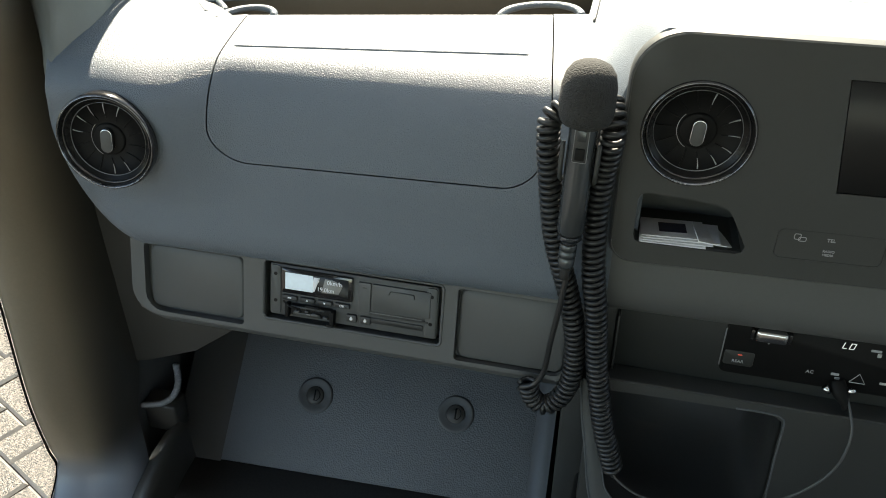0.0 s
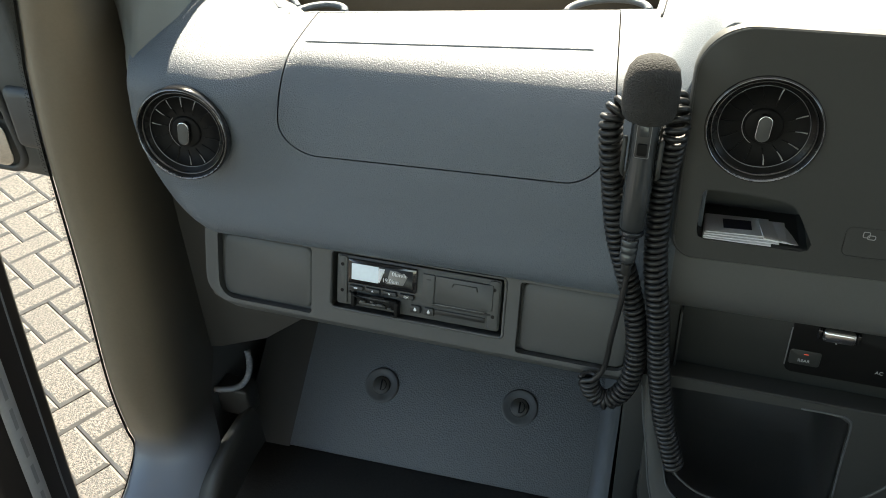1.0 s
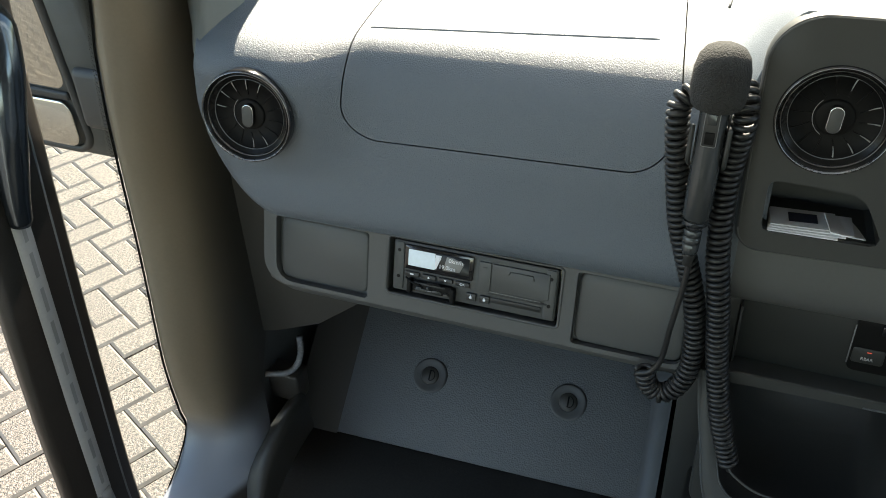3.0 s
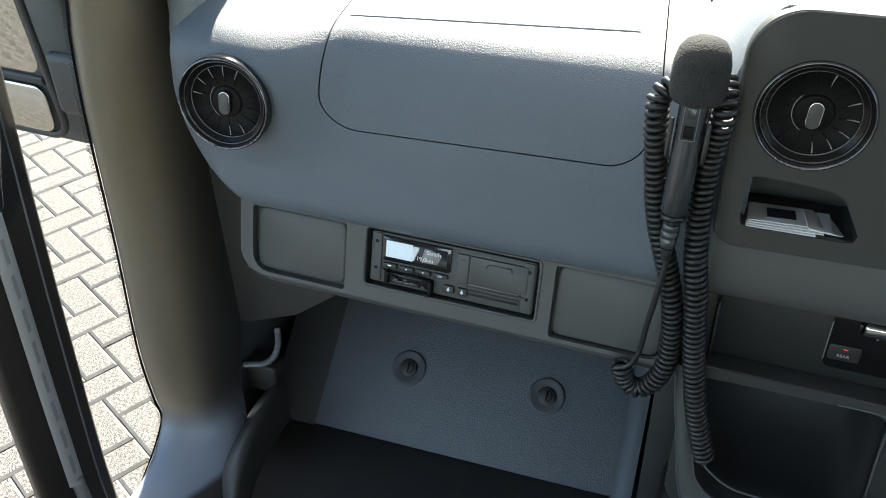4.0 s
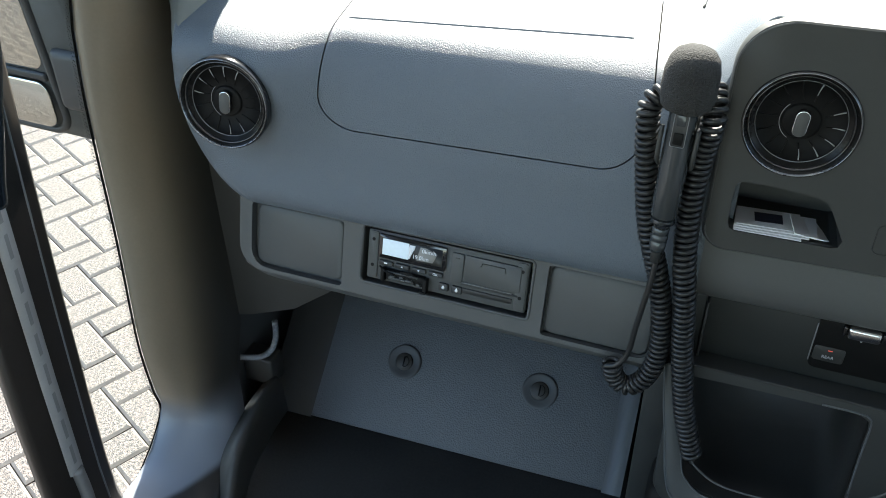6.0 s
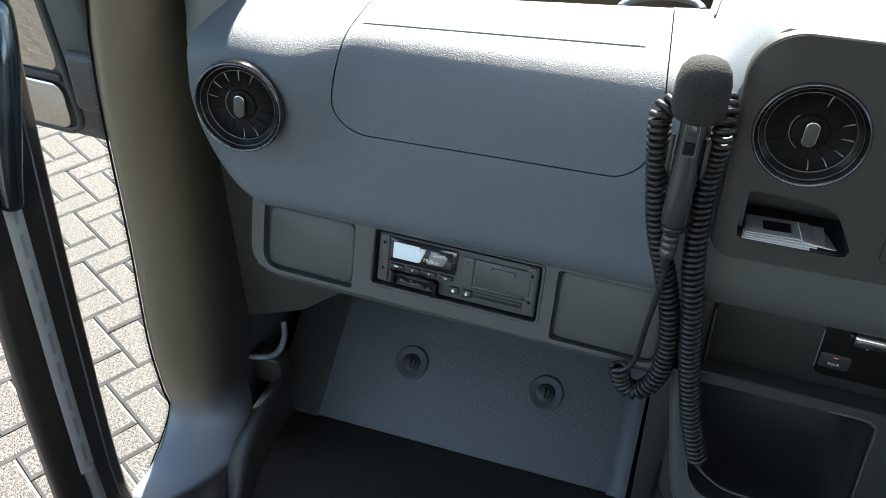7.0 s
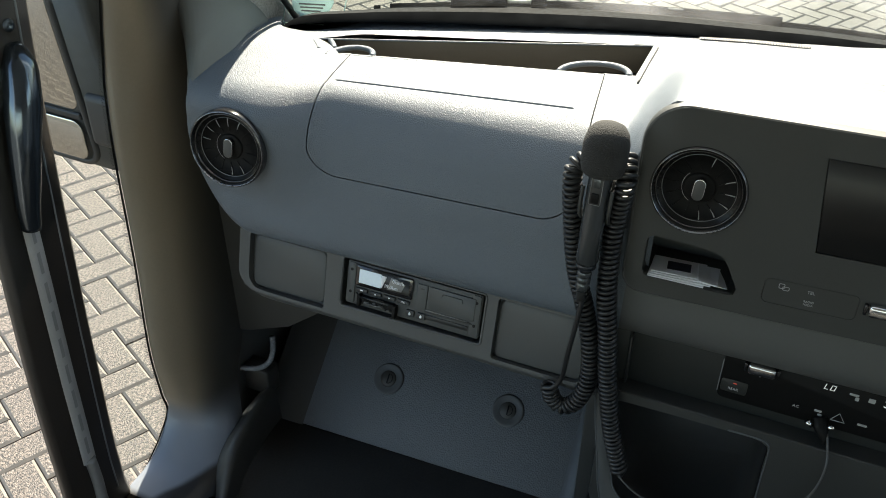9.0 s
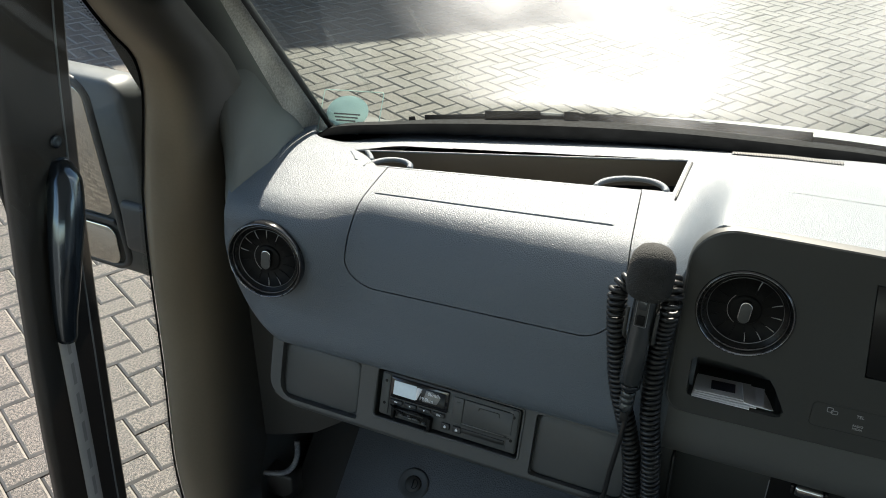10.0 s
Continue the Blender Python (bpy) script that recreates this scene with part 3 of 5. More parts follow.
def build_pod():
    w, h = 0.62, 0.2285
    o = [(x + w / 2, y + h / 2) for x, y in rounded(w, h, (0.022, 0.02, 0.03, 0.046), 10)]
    pod = part("console_pod", slab(o, 0.014, 0.005), POD, dashboard, "black satin console pod", m=PODF @ pose(0, 0, -0.009))
    vent = part("cutter", lathe([(0.0, -0.03), (0.0466, -0.03), (0.0466, 0.03), (0.0, 0.03)], 64), POD, dashboard, m=PODF @ pose(0.065, 0.138, 0))
    slot = part("cutter", slab([(x, y + 0.006) for x, y in SLOT], 0.08, 0.0005), POD, dashboard, m=PODF @ pose(0, 0, -0.065))
    screen = part("cutter", slab([(0.190, 0.094), (0.436, 0.094), (0.436, 0.198), (0.178, 0.198)], 0.02, 0.0005), POD, dashboard, m=PODF @ pose(0, 0, -0.004))
    flat_shade_by_angle(cut(pod, [vent, slot, screen]), 25)
    edge = [(0.31 + (x - 0.31) * 0.992, 0.114 + (y - 0.114) * 0.978, 0.0038) for x, y in o]
    # A paler tube imitates the light that the pod rim catches.
    part("pod_edge_glint", tube(edge + edge[:1], 0.0011, 6), PANEL, dashboard, "thin paler tube along the pod, an edge highlight", m=PODF)
    part("screen", slab([(0.191, 0.095), (0.435, 0.095), (0.435, 0.197), (0.179, 0.197)], 0.003, 0.0005), SCREEN, dashboard, "dark switched-off display", m=PODF @ pose(0, 0, 0.0012))
    air_vent(PODF @ pose(0.065, 0.138, 0.001), 0.0495, -34, "round gloss black air vent", (0, 1, 2, 4, 12, 13))
    inner = [(x, y + 0.006) for x, y in SLOT]
    part("slot_box", stacked([[(x, y, z) for x, y in inner] for z in (0.0, -0.066)], (False, True)), POD, dashboard, "deep card slot", smooth=False, m=PODF)
    for grow, z, rad in ((1.035, 0.0003, 0.0022), (1.12, -0.0004, 0.0030)):
        path = [(0.073 + (x - 0.073) * grow, 0.049 + (y - 0.043) * (grow * 1.5 - 0.5), z) for x, y in SLOT]
        part("slot_frame", tube(spline(path + path[:1], 90), rad, 8), POD, dashboard, m=PODF)
    words("TEL", 0.0048, INK, dashboard, PODF @ pose(0.197, 0.0465, 0.0054))
    words("RADIO", 0.0034, INK, dashboard, PODF @ pose(0.197, 0.0350, 0.0054))
    words("MEDIA", 0.0034, INK, dashboard, PODF @ pose(0.197, 0.0312, 0.0054))
    for w, h, x, y in ((0.0055, 0.0055, 0.1675, 0.0475), (0.0065, 0.0040, 0.1720, 0.0452)):
        box = rounded(w, h, 0.0012, 3)
        part("camera_symbol", tube([(a + x, b + y, 0.0053) for a, b in box + box[:1]], 0.0004, 5), INK, dashboard, m=PODF)
    roller(PODF @ pose(0, 0, 0.002), 0.249, 0.0370)
    box = rounded(0.094, 0.030, 0.006, 5)
    part("button_outline", tube([(a + 0.197, b + 0.039, 0.0050) for a, b in box + box[:1]], 0.0006, 5), DARK, dashboard, m=PODF)


build_pod()


# ---- heater controls and storage under the pod ----
def build_heater():
    H = facing(0.285, 0.010, 1.162, lean=0)
    part("heater_panel", slab([(x + 0.33, y + 0.062) for x, y in rounded(0.66, 0.124, 0.003, 3)], 0.06, 0.002), HEATER, dashboard, "black heater panel", m=H @ pose(0, 0, -0.06))
    part("control_strip", slab([(x + 0.27, y + 0.077) for x, y in rounded(0.32, 0.070, 0.007, 4)], 0.004, 0.001), VENT, dashboard, "black control strip", m=H)
    part("strip_edge", tube([(0.118, 0.098, 0.003), (0.113, 0.104, 0.003), (0.110, 0.098, 0.003), (0.110, 0.050, 0.003)], 0.0009, 6), GREYTRIM, dashboard, m=H)
    K = H @ pose(-0.006, 0.005, 0)
    roller(K, 0.1385, 0.0890)
    part("rear_button", slab([(x + 0.1335, y + 0.058) for x, y in rounded(0.030, 0.019, 0.003)], 0.0048, 0.0008), HEATER, dashboard, m=K)
    words("REAR", 0.0050, INK, dashboard, K @ pose(0.1330, 0.0545, 0.0051))
    for y, d in ((0.0850, -1), (0.1050, 1)):
        part("arrow", ([(0.1560, y, 0.0043), (0.1605, y, 0.0043), (0.15825, y + 0.0030 * d, 0.0043)], [(0, 1, 2) if d > 0 else (0, 2, 1)]), INK, dashboard, m=K)
    part("indicator", slab(rounded(0.0045, 0.0009, 0.0004, 2), 0.0005, 0.0001), RED, dashboard, "small red light", m=K @ pose(0.1340, 0.0635, 0.0050))
    seg = lambda x, y, w, h: [(x + 0.18 * y, y, 0.0), (x + w + 0.18 * y, y, 0.0), (x + w + 0.18 * (y + h), y + h, 0.0), (x + 0.18 * (y + h), y + h, 0.0)]
    for name, bars in (("digit_l", ((0, 0, 0.0012, 0.0105), (0.0014, 0, 0.0045, 0.0012))), ("digit_o", ((0.0085, 0, 0.0012, 0.0105), (0.0140, 0, 0.0012, 0.0105), (0.0099, 0, 0.0039, 0.0012), (0.0099, 0.0093, 0.0039, 0.0012)))):
        v = [q for bar in bars for q in seg(*bar)]
        part("digit", (v, [tuple(range(4 * k, 4 * k + 4)) for k in range(len(bars))]), DIGIT, dashboard, "lit display digit", m=K @ pose(0.226, 0.0915, 0.0044) @ Matrix.Diagonal((0.75, 0.75, 1, 1)))
    words("3", 0.0135, DIGIT, dashboard, K @ pose(0.292, 0.092, 0.0042))
    words("AC", 0.0055, INK, dashboard, K @ pose(0.204, 0.055, 0.0042))
    for x, y, w, h in ((0.258, 0.094, 0.010, 0.003), (0.262, 0.089, 0.004, 0.005), (0.277, 0.092, 0.007, 0.006), (0.228, 0.057, 0.008, 0.003), (0.231, 0.052, 0.005, 0.003), (0.276, 0.054, 0.010, 0.003)):
        part("symbol", slab(rounded(w, h, 0.0008, 2), 0.0005, 0.0001), INK, dashboard, m=K @ pose(x, y, 0.0041))
    tri = [(0.243, 0.050), (0.258, 0.050), (0.2505, 0.062), (0.243, 0.050)]
    part("hazard_symbol", tube([(x, y, 0.0045) for x, y in tri], 0.0006, 5), INK, dashboard, m=K)
    # side filler with a thin gap beside the heater panel
    part("side_filler", block((0.240, 0.006, 1.160), (0.2855, 0.06, 1.275), 0.002), HEATER, dashboard)
    part("seam", block((0.286, -0.001, 1.165), (0.2885, 0.02, 1.262), 0.0005, 1), DARK, dashboard)


build_heater()
console = thing("storage_console", "black plastic floor console with an open storage box", "console")


def build_console():
    C = facing(0.268, -0.030, 0.98, lean=6)
    body = part("body", slab([(x + 0.33, y + 0.105) for x, y in rounded(0.66, 0.21, (0.035, 0.02, 0.012, 0.006), 8)], 0.22, 0.006), HEATER, console, m=C @ pose(0, 0, -0.21))
    opening = [(0.006, 0.178), (0.016, 0.125), (0.026, 0.078), (0.034, 0.054), (0.055, 0.037), (0.100, 0.033), (0.171, 0.042), (0.187, 0.050), (0.196, 0.066), (0.199, 0.095), (0.198, 0.165), (0.198, 0.187), (0.189, 0.196), (0.150, 0.1975), (0.030, 0.195), (0.010, 0.191), (0.006, 0.178)]
    hole = part("cutter", slab([tuple(q) for q in spline(opening, 70)[:-1]], 0.2, 0.0005), DARK, console, m=C @ pose(0, 0, -0.15))
    flat_shade_by_angle(cut(body, [hole]), 25)
    lining = [tuple(q) for q in spline(opening, 70)[:-1]]
    part("box_lining", stacked([[(0.108 + (x - 0.108) * k, 0.112 + (y - 0.112) * k, z) for x, y in lining] for k, z in ((0.985, 0.004), (0.97, -0.03), (0.93, -0.138))], (False, True)), DARK, console, "black inside of the storage box", m=C)
    outer = spline([(-0.012, 0.206, 0.011), (-0.004, 0.150, 0.012), (0.0035, 0.108, 0.012), (0.013, 0.050, 0.012), (0.027, 0.015, 0.012), (0.063, 0.001, 0.012), (0.108, 0.003, 0.012), (0.148, 0.006, 0.012), (0.191, 0.017, 0.012), (0.219, 0.047, 0.012), (0.240, 0.068, 0.012), (0.283, 0.070, 0.011), (0.320, 0.057, 0.009)], 80)
    inner = spline([(0.001, 0.206, 0.012), (0.0065, 0.176, 0.0125), (0.016, 0.128, 0.0125), (0.026, 0.080, 0.0125), (0.034, 0.054, 0.0125), (0.056, 0.035, 0.0125), (0.100, 0.031, 0.0125), (0.171, 0.040, 0.0125), (0.187, 0.047, 0.0125), (0.198, 0.064, 0.0125), (0.201, 0.092, 0.0125)], 80)
    part("edge_trim", tube(outer, 0.0013, 8), FLANGE, console, "grey edge trim", m=C)
    stop = int(np.argmax(outer[:, 0] > 0.188))
    left, right = outer[:stop], inner[np.round(np.linspace(0, int(np.argmax(inner[:, 0] > 0.184)), stop)).astype(int)]
    rows = (left + np.array((0, 0, -0.004)), left, left * 0.7 + right * 0.3 + np.array((0, 0, 0.0035)), left * 0.35 + right * 0.65 + np.array((0, 0, 0.0035)), right)
    part("edge_band", ([tuple(q) for row in rows for q in row], [(k * stop + q, k * stop + q + 1, (k + 1) * stop + q + 1, (k + 1) * stop + q) for k in range(4) for q in range(stop - 1)]), PANEL, console, "rounded grey edge of the box", m=C)
    part("edge_trim", tube(inner, 0.0009, 8), FLANGE, console, m=C)
    part("rim", tube(spline([(0.150, 0.1990, 0.0105), (0.188, 0.199, 0.0105), (0.197, 0.195, 0.0105), (0.2000, 0.186, 0.0105), (0.2000, 0.138, 0.0105), (0.2010, 0.092, 0.0110)], 40), 0.0010, 6), FLANGE, console, "thin grey rim of the box", m=C)
    part("skirt", block((0.236, 0.035, 0.74), (0.272, 0.40, 1.165), 0.004), HEATER, console)
    part("lower_body", block((0.262, -0.03, 0.75), (0.92, 0.40, 0.985), 0.02, 3), VENT, console)


build_console()


# ---- footwell ----
def build_footwell():
    floor = part("floor", block((-0.46, -2.2, 0.70), (1.2, 0.62, 0.75), 0.0), RUBBER, None, smooth=False)
    tagged(floor, "black rubber cab floor", "floor", kind="structure")
    a = pose(0, 0.120, 0.757, 39, 0, 2)
    toe = thing("toe_board", "grey grained toe board with two turn-lock fasteners", "panel")
    part("board", slab([(-0.283, 0.009), (0.196, 0.009), (0.196, 0.4), (-0.283, 0.4)], 0.006, 0.002), TOE, toe, m=a)
    bend = [(-0.282 - 0.06 * math.sin(q), 0.0055 + 0.06 * (1 - math.cos(q))) for q in np.linspace(0, 1.45, 10)]
    v = [(x, y, z) for y in (0.006, 0.4) for x, z in bend]
    # Darker than the board, to paint the shade on this upturned side.
    part("side_flange", (v, [(q, q + 1, q + 11, q + 10) for q in range(9)]), INNER, toe, "upturned side of the board, shade in its colour", m=a)
    fold = [(0.194 + 0.034 * math.sin(q), 0.0062 + 0.034 * (1 - math.cos(q))) for q in np.linspace(0, 1.05, 9)]
    v = [(x, y, z) for y in (0.006, 0.4) for x, z in fold]
    part("end_flange", (v, [(q, q + 1, q + 10, q + 9) for q in range(8)]), FLANGE, toe, "smooth upturned end of the board", m=a)
    for x, y in ((-0.152, 0.128), (0.072, 0.132)):
        f = part("fastener", lathe([(0.0290, 0.004), (0.0278, 0.0085), (0.025, 0.0092), (0.0210, 0.0074), (0.0, 0.0074)], 40), PANEL, toe, "round turn-lock fastener", m=a @ pose(x, y, 0.0))
        part("cap", lathe([(0.0142, 0.005), (0.0142, 0.0095), (0.0130, 0.0106), (0.0, 0.0106)], 32), INNER, f)
        part("slot", block((-0.0012, -0.0085, 0.0105), (0.0012, 0.0085, 0.0114), 0.0004, 1), VENT, f)
        part("slot", tube([(0.0012 + 0.007 * math.sin(q), 0.0085 * math.cos(q), 0.0108) for q in np.linspace(0, math.pi, 12)], 0.0007, 6), VENT, f)
    wall = part("bulkhead", block((-0.40, 0.40, 0.70), (1.2, 0.43, 1.42), 0.0), DARK, None, smooth=False)
    tagged(wall, "black front bulkhead under the dashboard", "wall", kind="structure")
    kick = thing("kick_panel", "dark kick panel with a curved grey lip", "panel")
    part("board", block((-0.40, 0.07, 0.74), (-0.375, 0.46, 1.30), 0.006), PANEL, kick)
    part("lip", tube(spline([(-0.326, 0.115, 0.955), (-0.327, 0.114, 0.925), (-0.332, 0.104, 0.904), (-0.345, 0.090, 0.897), (-0.374, 0.080, 0.896)], 24), 0.005, 8), FOOT, kick, "curved grey lip")
    part("ledge", block((-0.376, 0.086, 0.842), (-0.324, 0.12, 0.895), 0.004, 2), INNER, kick, "grey box under the lip")
    end = [(-0.378, 0.975), (-0.345, 0.985), (-0.270, 1.018), (-0.205, 1.070), (-0.15, 1.13), (-0.15, 1.30), (-0.378, 1.30)]
    # Coloured darker than the grey panels, for the dimness under the dash.
    part("end_panel", stacked([[(x, y, z) for x, z in end] for y in (0.088, 0.102)]), INNER, kick, "panel under the end of the dashboard, darkened as shade", smooth=False)
    line = spline([(-0.345, 0.088, 0.866), (-0.345, 0.030, 0.862), (-0.345, -0.036, 0.838), (-0.341, -0.082, 0.784), (-0.334, -0.118, 0.732), (-0.33, -0.14, 0.70)], 30)
    rows = [(0.022, -0.070), (0.018, -0.014), (0.014, -0.003), (0.008, 0.0), (0.000, -0.006), (-0.022, -0.030)]
    v = [(x + dx, y, z + dz) for x, y, z in line + np.array((0.016, 0, 0)) for dx, dz in rows]
    part("sill_step", (v, [(k * 6 + q, k * 6 + q + 1, k * 6 + q + 7, k * 6 + q + 6) for k in range(29) for q in range(5)]), INNER, kick, "dark step down to the sill")
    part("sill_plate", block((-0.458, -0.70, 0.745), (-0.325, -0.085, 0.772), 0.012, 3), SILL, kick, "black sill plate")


build_footwell()


# ---- pillar, door aperture and van body ----
def build_pillar():
    body = thing("front_pillar", "grey front pillar trim beside the open door, light painted in", "pillar", kind="structure")
    rear = [(-0.42, 2.20), (-0.077, 1.73), (0.003, 1.625), (0.002, 1.50), (-0.013, 1.36), (-0.022, 1.17), (-0.034, 1.0), (-0.030, 0.90), (-0.025, 0.862), (-0.060, 0.816), (-0.101, 0.795), (-0.142, 0.793), (-0.20, 0.788), (-0.60, 0.780)]
    front = [(-0.45, 2.20), (-0.018, 1.73), (0.085, 1.615), (0.128, 1.515), (0.147, 1.43), (0.145, 1.25), (0.10, 1.0), (0.065, 0.91), (0.045, 0.86), (0.015, 0.815), (-0.05, 0.775), (-0.11, 0.752), (-0.16, 0.735), (-0.60, 0.730)]
    rear, front = spline(rear, 90), spline(front, 90)
    verts, faces, n = [], [], 18
    along = np.gradient(rear, axis=0)
    along /= np.linalg.norm(along, axis=1)[:, None]
    for (yr, zr), (yf, zf), (dy, dz) in zip(rear, front, along):
        top = max(zr - 1.45, 0) * 0.12
        wide = 0.082 + 0.040 * min(max((0.93 - zr) / 0.11, 0), 1)
        row = [(-0.50 + top, yr - 0.10 * dz, zr + 0.10 * dy), (-0.462 + top, yr - 0.012 * dz, zr + 0.012 * dy), (-0.455 + top, yr - 0.002 * dz, zr + 0.002 * dy)]
        for k in range(n - 3):
            a = k / (n - 4) * math.pi / 2
            row.append((-0.45 + top + wide * math.sin(a), yr + (yf - yr) * (1 - math.cos(a)) ** 1.1, zr + (zf - zr) * (1 - math.cos(a)) ** 1.1))
        verts += row
    for k in range(89):
        for i in range(n - 1):
            faces.append((k * n + i, k * n + i + 1, (k + 1) * n + i + 1, (k + 1) * n + i))
    foot = [f for f in faces if rear[f[0] // n][1] < 0.862 and rear[f[0] // n][0] > -0.148]
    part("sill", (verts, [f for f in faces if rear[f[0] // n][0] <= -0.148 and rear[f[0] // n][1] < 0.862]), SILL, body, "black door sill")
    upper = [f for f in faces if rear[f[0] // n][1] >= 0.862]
    part("cover", (verts, upper + foot), PILLAR, body, "grey pillar trim, with bounce, shade and sky painted in")
    lines = {"outer": [(-0.332, 0.300, 1.445), (-0.325, 0.105, 1.690)], "speck": [(-0.344, 0.232, 1.440), (-0.340, 0.070, 1.690)],
             "inner": [(-0.352, 0.150, 1.440), (-0.372, 0.030, 1.695)], "tuck": [(-0.40, 0.135, 1.440), (-0.40, 0.010, 1.695)], "skin": [(-0.50, 0.305, 1.440), (-0.50, 0.110, 1.690)], "core": [(-0.475, 0.11, 1.440), (-0.475, -0.015, 1.695)]}

    def run(name):
        a, b = (np.array(p) for p in lines[name])
        return [a + (b - a) * h for h in np.linspace(-0.25, 3.2, 14)]

    def sheet(names):
        rows = [run(k) for k in names]
        v = [tuple(r[k]) for k in range(14) for r in rows]
        m = len(rows)
        return v, [(k * m + q, k * m + q + 1, (k + 1) * m + q + 1, (k + 1) * m + q) for k in range(13) for q in range(m - 1)]
    part("screen_edge", sheet(("outer", "speck")), SPECK, body, "speckled grey edge beside the windscreen")
    # Unseen sheet added to keep the sun off the dash end.
    part("outer_skin", sheet(("skin", "outer")), WHITE, body, "outer skin of the pillar, unseen, added to block sun")
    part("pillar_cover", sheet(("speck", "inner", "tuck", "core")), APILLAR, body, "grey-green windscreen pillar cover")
    low = spline([(-0.374, 0.070, 1.450), (-0.326, 0.012, 1.461), (-0.309, 0.050, 1.474), (-0.306, 0.090, 1.484), (-0.316, 0.140, 1.492), (-0.328, 0.200, 1.480), (-0.338, 0.240, 1.455)], 30)
    mid = spline([(-0.378, 0.078, 1.500), (-0.350, 0.048, 1.497), (-0.342, 0.062, 1.506), (-0.334, 0.102, 1.516), (-0.335, 0.150, 1.520), (-0.339, 0.196, 1.506), (-0.344, 0.232, 1.470)], 30)
    high = spline([(-0.384, 0.066, 1.590), (-0.376, 0.066, 1.596), (-0.367, 0.066, 1.600), (-0.356, 0.098, 1.606), (-0.348, 0.128, 1.602), (-0.345, 0.160, 1.570), (-0.346, 0.215, 1.490)], 30)
    hem = low + np.array((-0.004, 0.003, -0.012))
    v = [tuple(q) for row in (hem, low, low + (mid - low) * 0.12 + np.array((0.002, 0, 0.001)), mid, mid + (high - mid) * 0.5 + np.array((-0.004, 0, 0)), high) for q in row]
    part("pillar_foot", (v, [(k * 30 + q, k * 30 + q + 1, k * 30 + q + 31, k * 30 + q + 30) for k in range(5) for q in range(29)]), APILLAR, body, "flared foot of the pillar cover, shade painted on its side")
    return body


build_pillar()


def build_windscreen():
    base = spline(SCREEN_BASE, 60)
    up = np.array((0.0, -0.617, 0.787))
    v = [tuple(p + up * h) for h in (0, 0.3, 0.6, 0.95) for p in base]
    f = [(k * 60 + i, k * 60 + i + 1, (k + 1) * 60 + i + 1, (k + 1) * 60 + i) for k in range(3) for i in range(59)]
    w = thing("window_1", "clear sloping windscreen with a black edge seal", "windscreen", kind="structure")
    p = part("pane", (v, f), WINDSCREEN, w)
    p.visible_shadow = False
    low = spline([(-0.345, 0.225, 1.440), (-0.30, 0.200, 1.478), (-0.244, 0.185, 1.500), (-0.123, 0.228, 1.506), (0.031, 0.276, 1.509), (0.183, 0.319, 1.511), (0.333, 0.348, 1.511), (0.477, 0.368, 1.511), (0.85, 0.37, 1.509), (1.35, 0.26, 1.503)], 60)
    half = low + (base - low) * 0.52 + np.array((0, 0, 0.006))
    part("seal", stacked([list(low), list(low + np.array((0, 0.004, 0.004))), list(half)], (False, False)), SEAL, w, "black screen seal")
    part("cowl_strip", stacked([list(half), list(base + np.array((0, 0.0, 0.004))), list(base + np.array((0, 0.004, -0.02)))], (False, False)), COWL, w, "weathered cowl strip with dust specks")
    # Unseen skirt added to close the gap that let sun in.
    part("scuttle", stacked([list(base + np.array((0, 0.004, 0.0))), list(base + np.array((0, 0.03, -0.02))), list(base + np.array((0, 0.12, -0.75)))], (False, False)), DARK, w, "black scuttle under the screen, unseen, closes light leaks")
    edge = np.linspace(base[1], base[1] + up * 0.95, 12)
    part("side_seal", tube(edge + np.array((0.003, 0.0, 0.0)), 0.005, 8), DARK, w, "black edge seal")
    at = lambda x, h, d=0.0: tuple(np.array([np.interp(x, base[:, 0], base[:, k]) for k in range(3)]) + up * h + np.array((0, 0.787, 0.617)) * d)
    for x, h, drop, wide in ((-0.112, 0.262, 0.115, 0.006), (-0.220, 0.230, 0.150, 0.010), (-0.090, 0.145, 0.100, 0.004)):
        v = [at(x + 0.12 * q * drop + side * wide * (0.35 + 0.65 * math.sin(math.pi * q) ** 0.5), h - drop * q, -0.0015) for q in np.linspace(0, 1, 12) for side in (-0.5, 0.5)]
        mark = part("dried_drip", (v, [(2 * k, 2 * k + 1, 2 * k + 3, 2 * k + 2) for k in range(11)]), FILM, w, "dried water mark on the glass")
        mark.visible_shadow = False
    wiper = thing("wiper", "black windscreen wiper at rest below the glass", "wiper")
    part("blade", tube(spline([at(x, -0.007, 0.009) for x in np.linspace(-0.16, 0.62, 14)], 60), 0.0065, 8), SEAL, wiper)
    part("arm", tube(spline([at(x, -0.004, 0.012) for x in np.linspace(0.040, 0.355, 6)], 24), np.linspace(0.0060, 0.0090, 24), 6), SEAL, wiper)
    for x0, x1, r in ((-0.080, -0.008, 0.0075), (0.024, 0.044, 0.0072)):
        part("joint", tube([at(x, 0.000, 0.010) for x in (x0, x0 + 0.001, x1 - 0.001, x1)], r, 6), SEAL, wiper, "squared wiper joint")
    part("pin", tube([at(x, 0.001, 0.012) for x in np.linspace(-0.010, 0.026, 4)], 0.0024, 8), STRIP, wiper, "bright joint pin")
    part("nub", tube([at(x, -0.006, 0.010) for x in (-0.182, -0.174)], 0.0040, 8), SEAL, wiper)
    part("clip", tube([at(x, 0.001, 0.014) for x in np.linspace(0.206, 0.226, 3)], 0.0022, 8), STRIP, wiper, "bright clip")


build_windscreen()


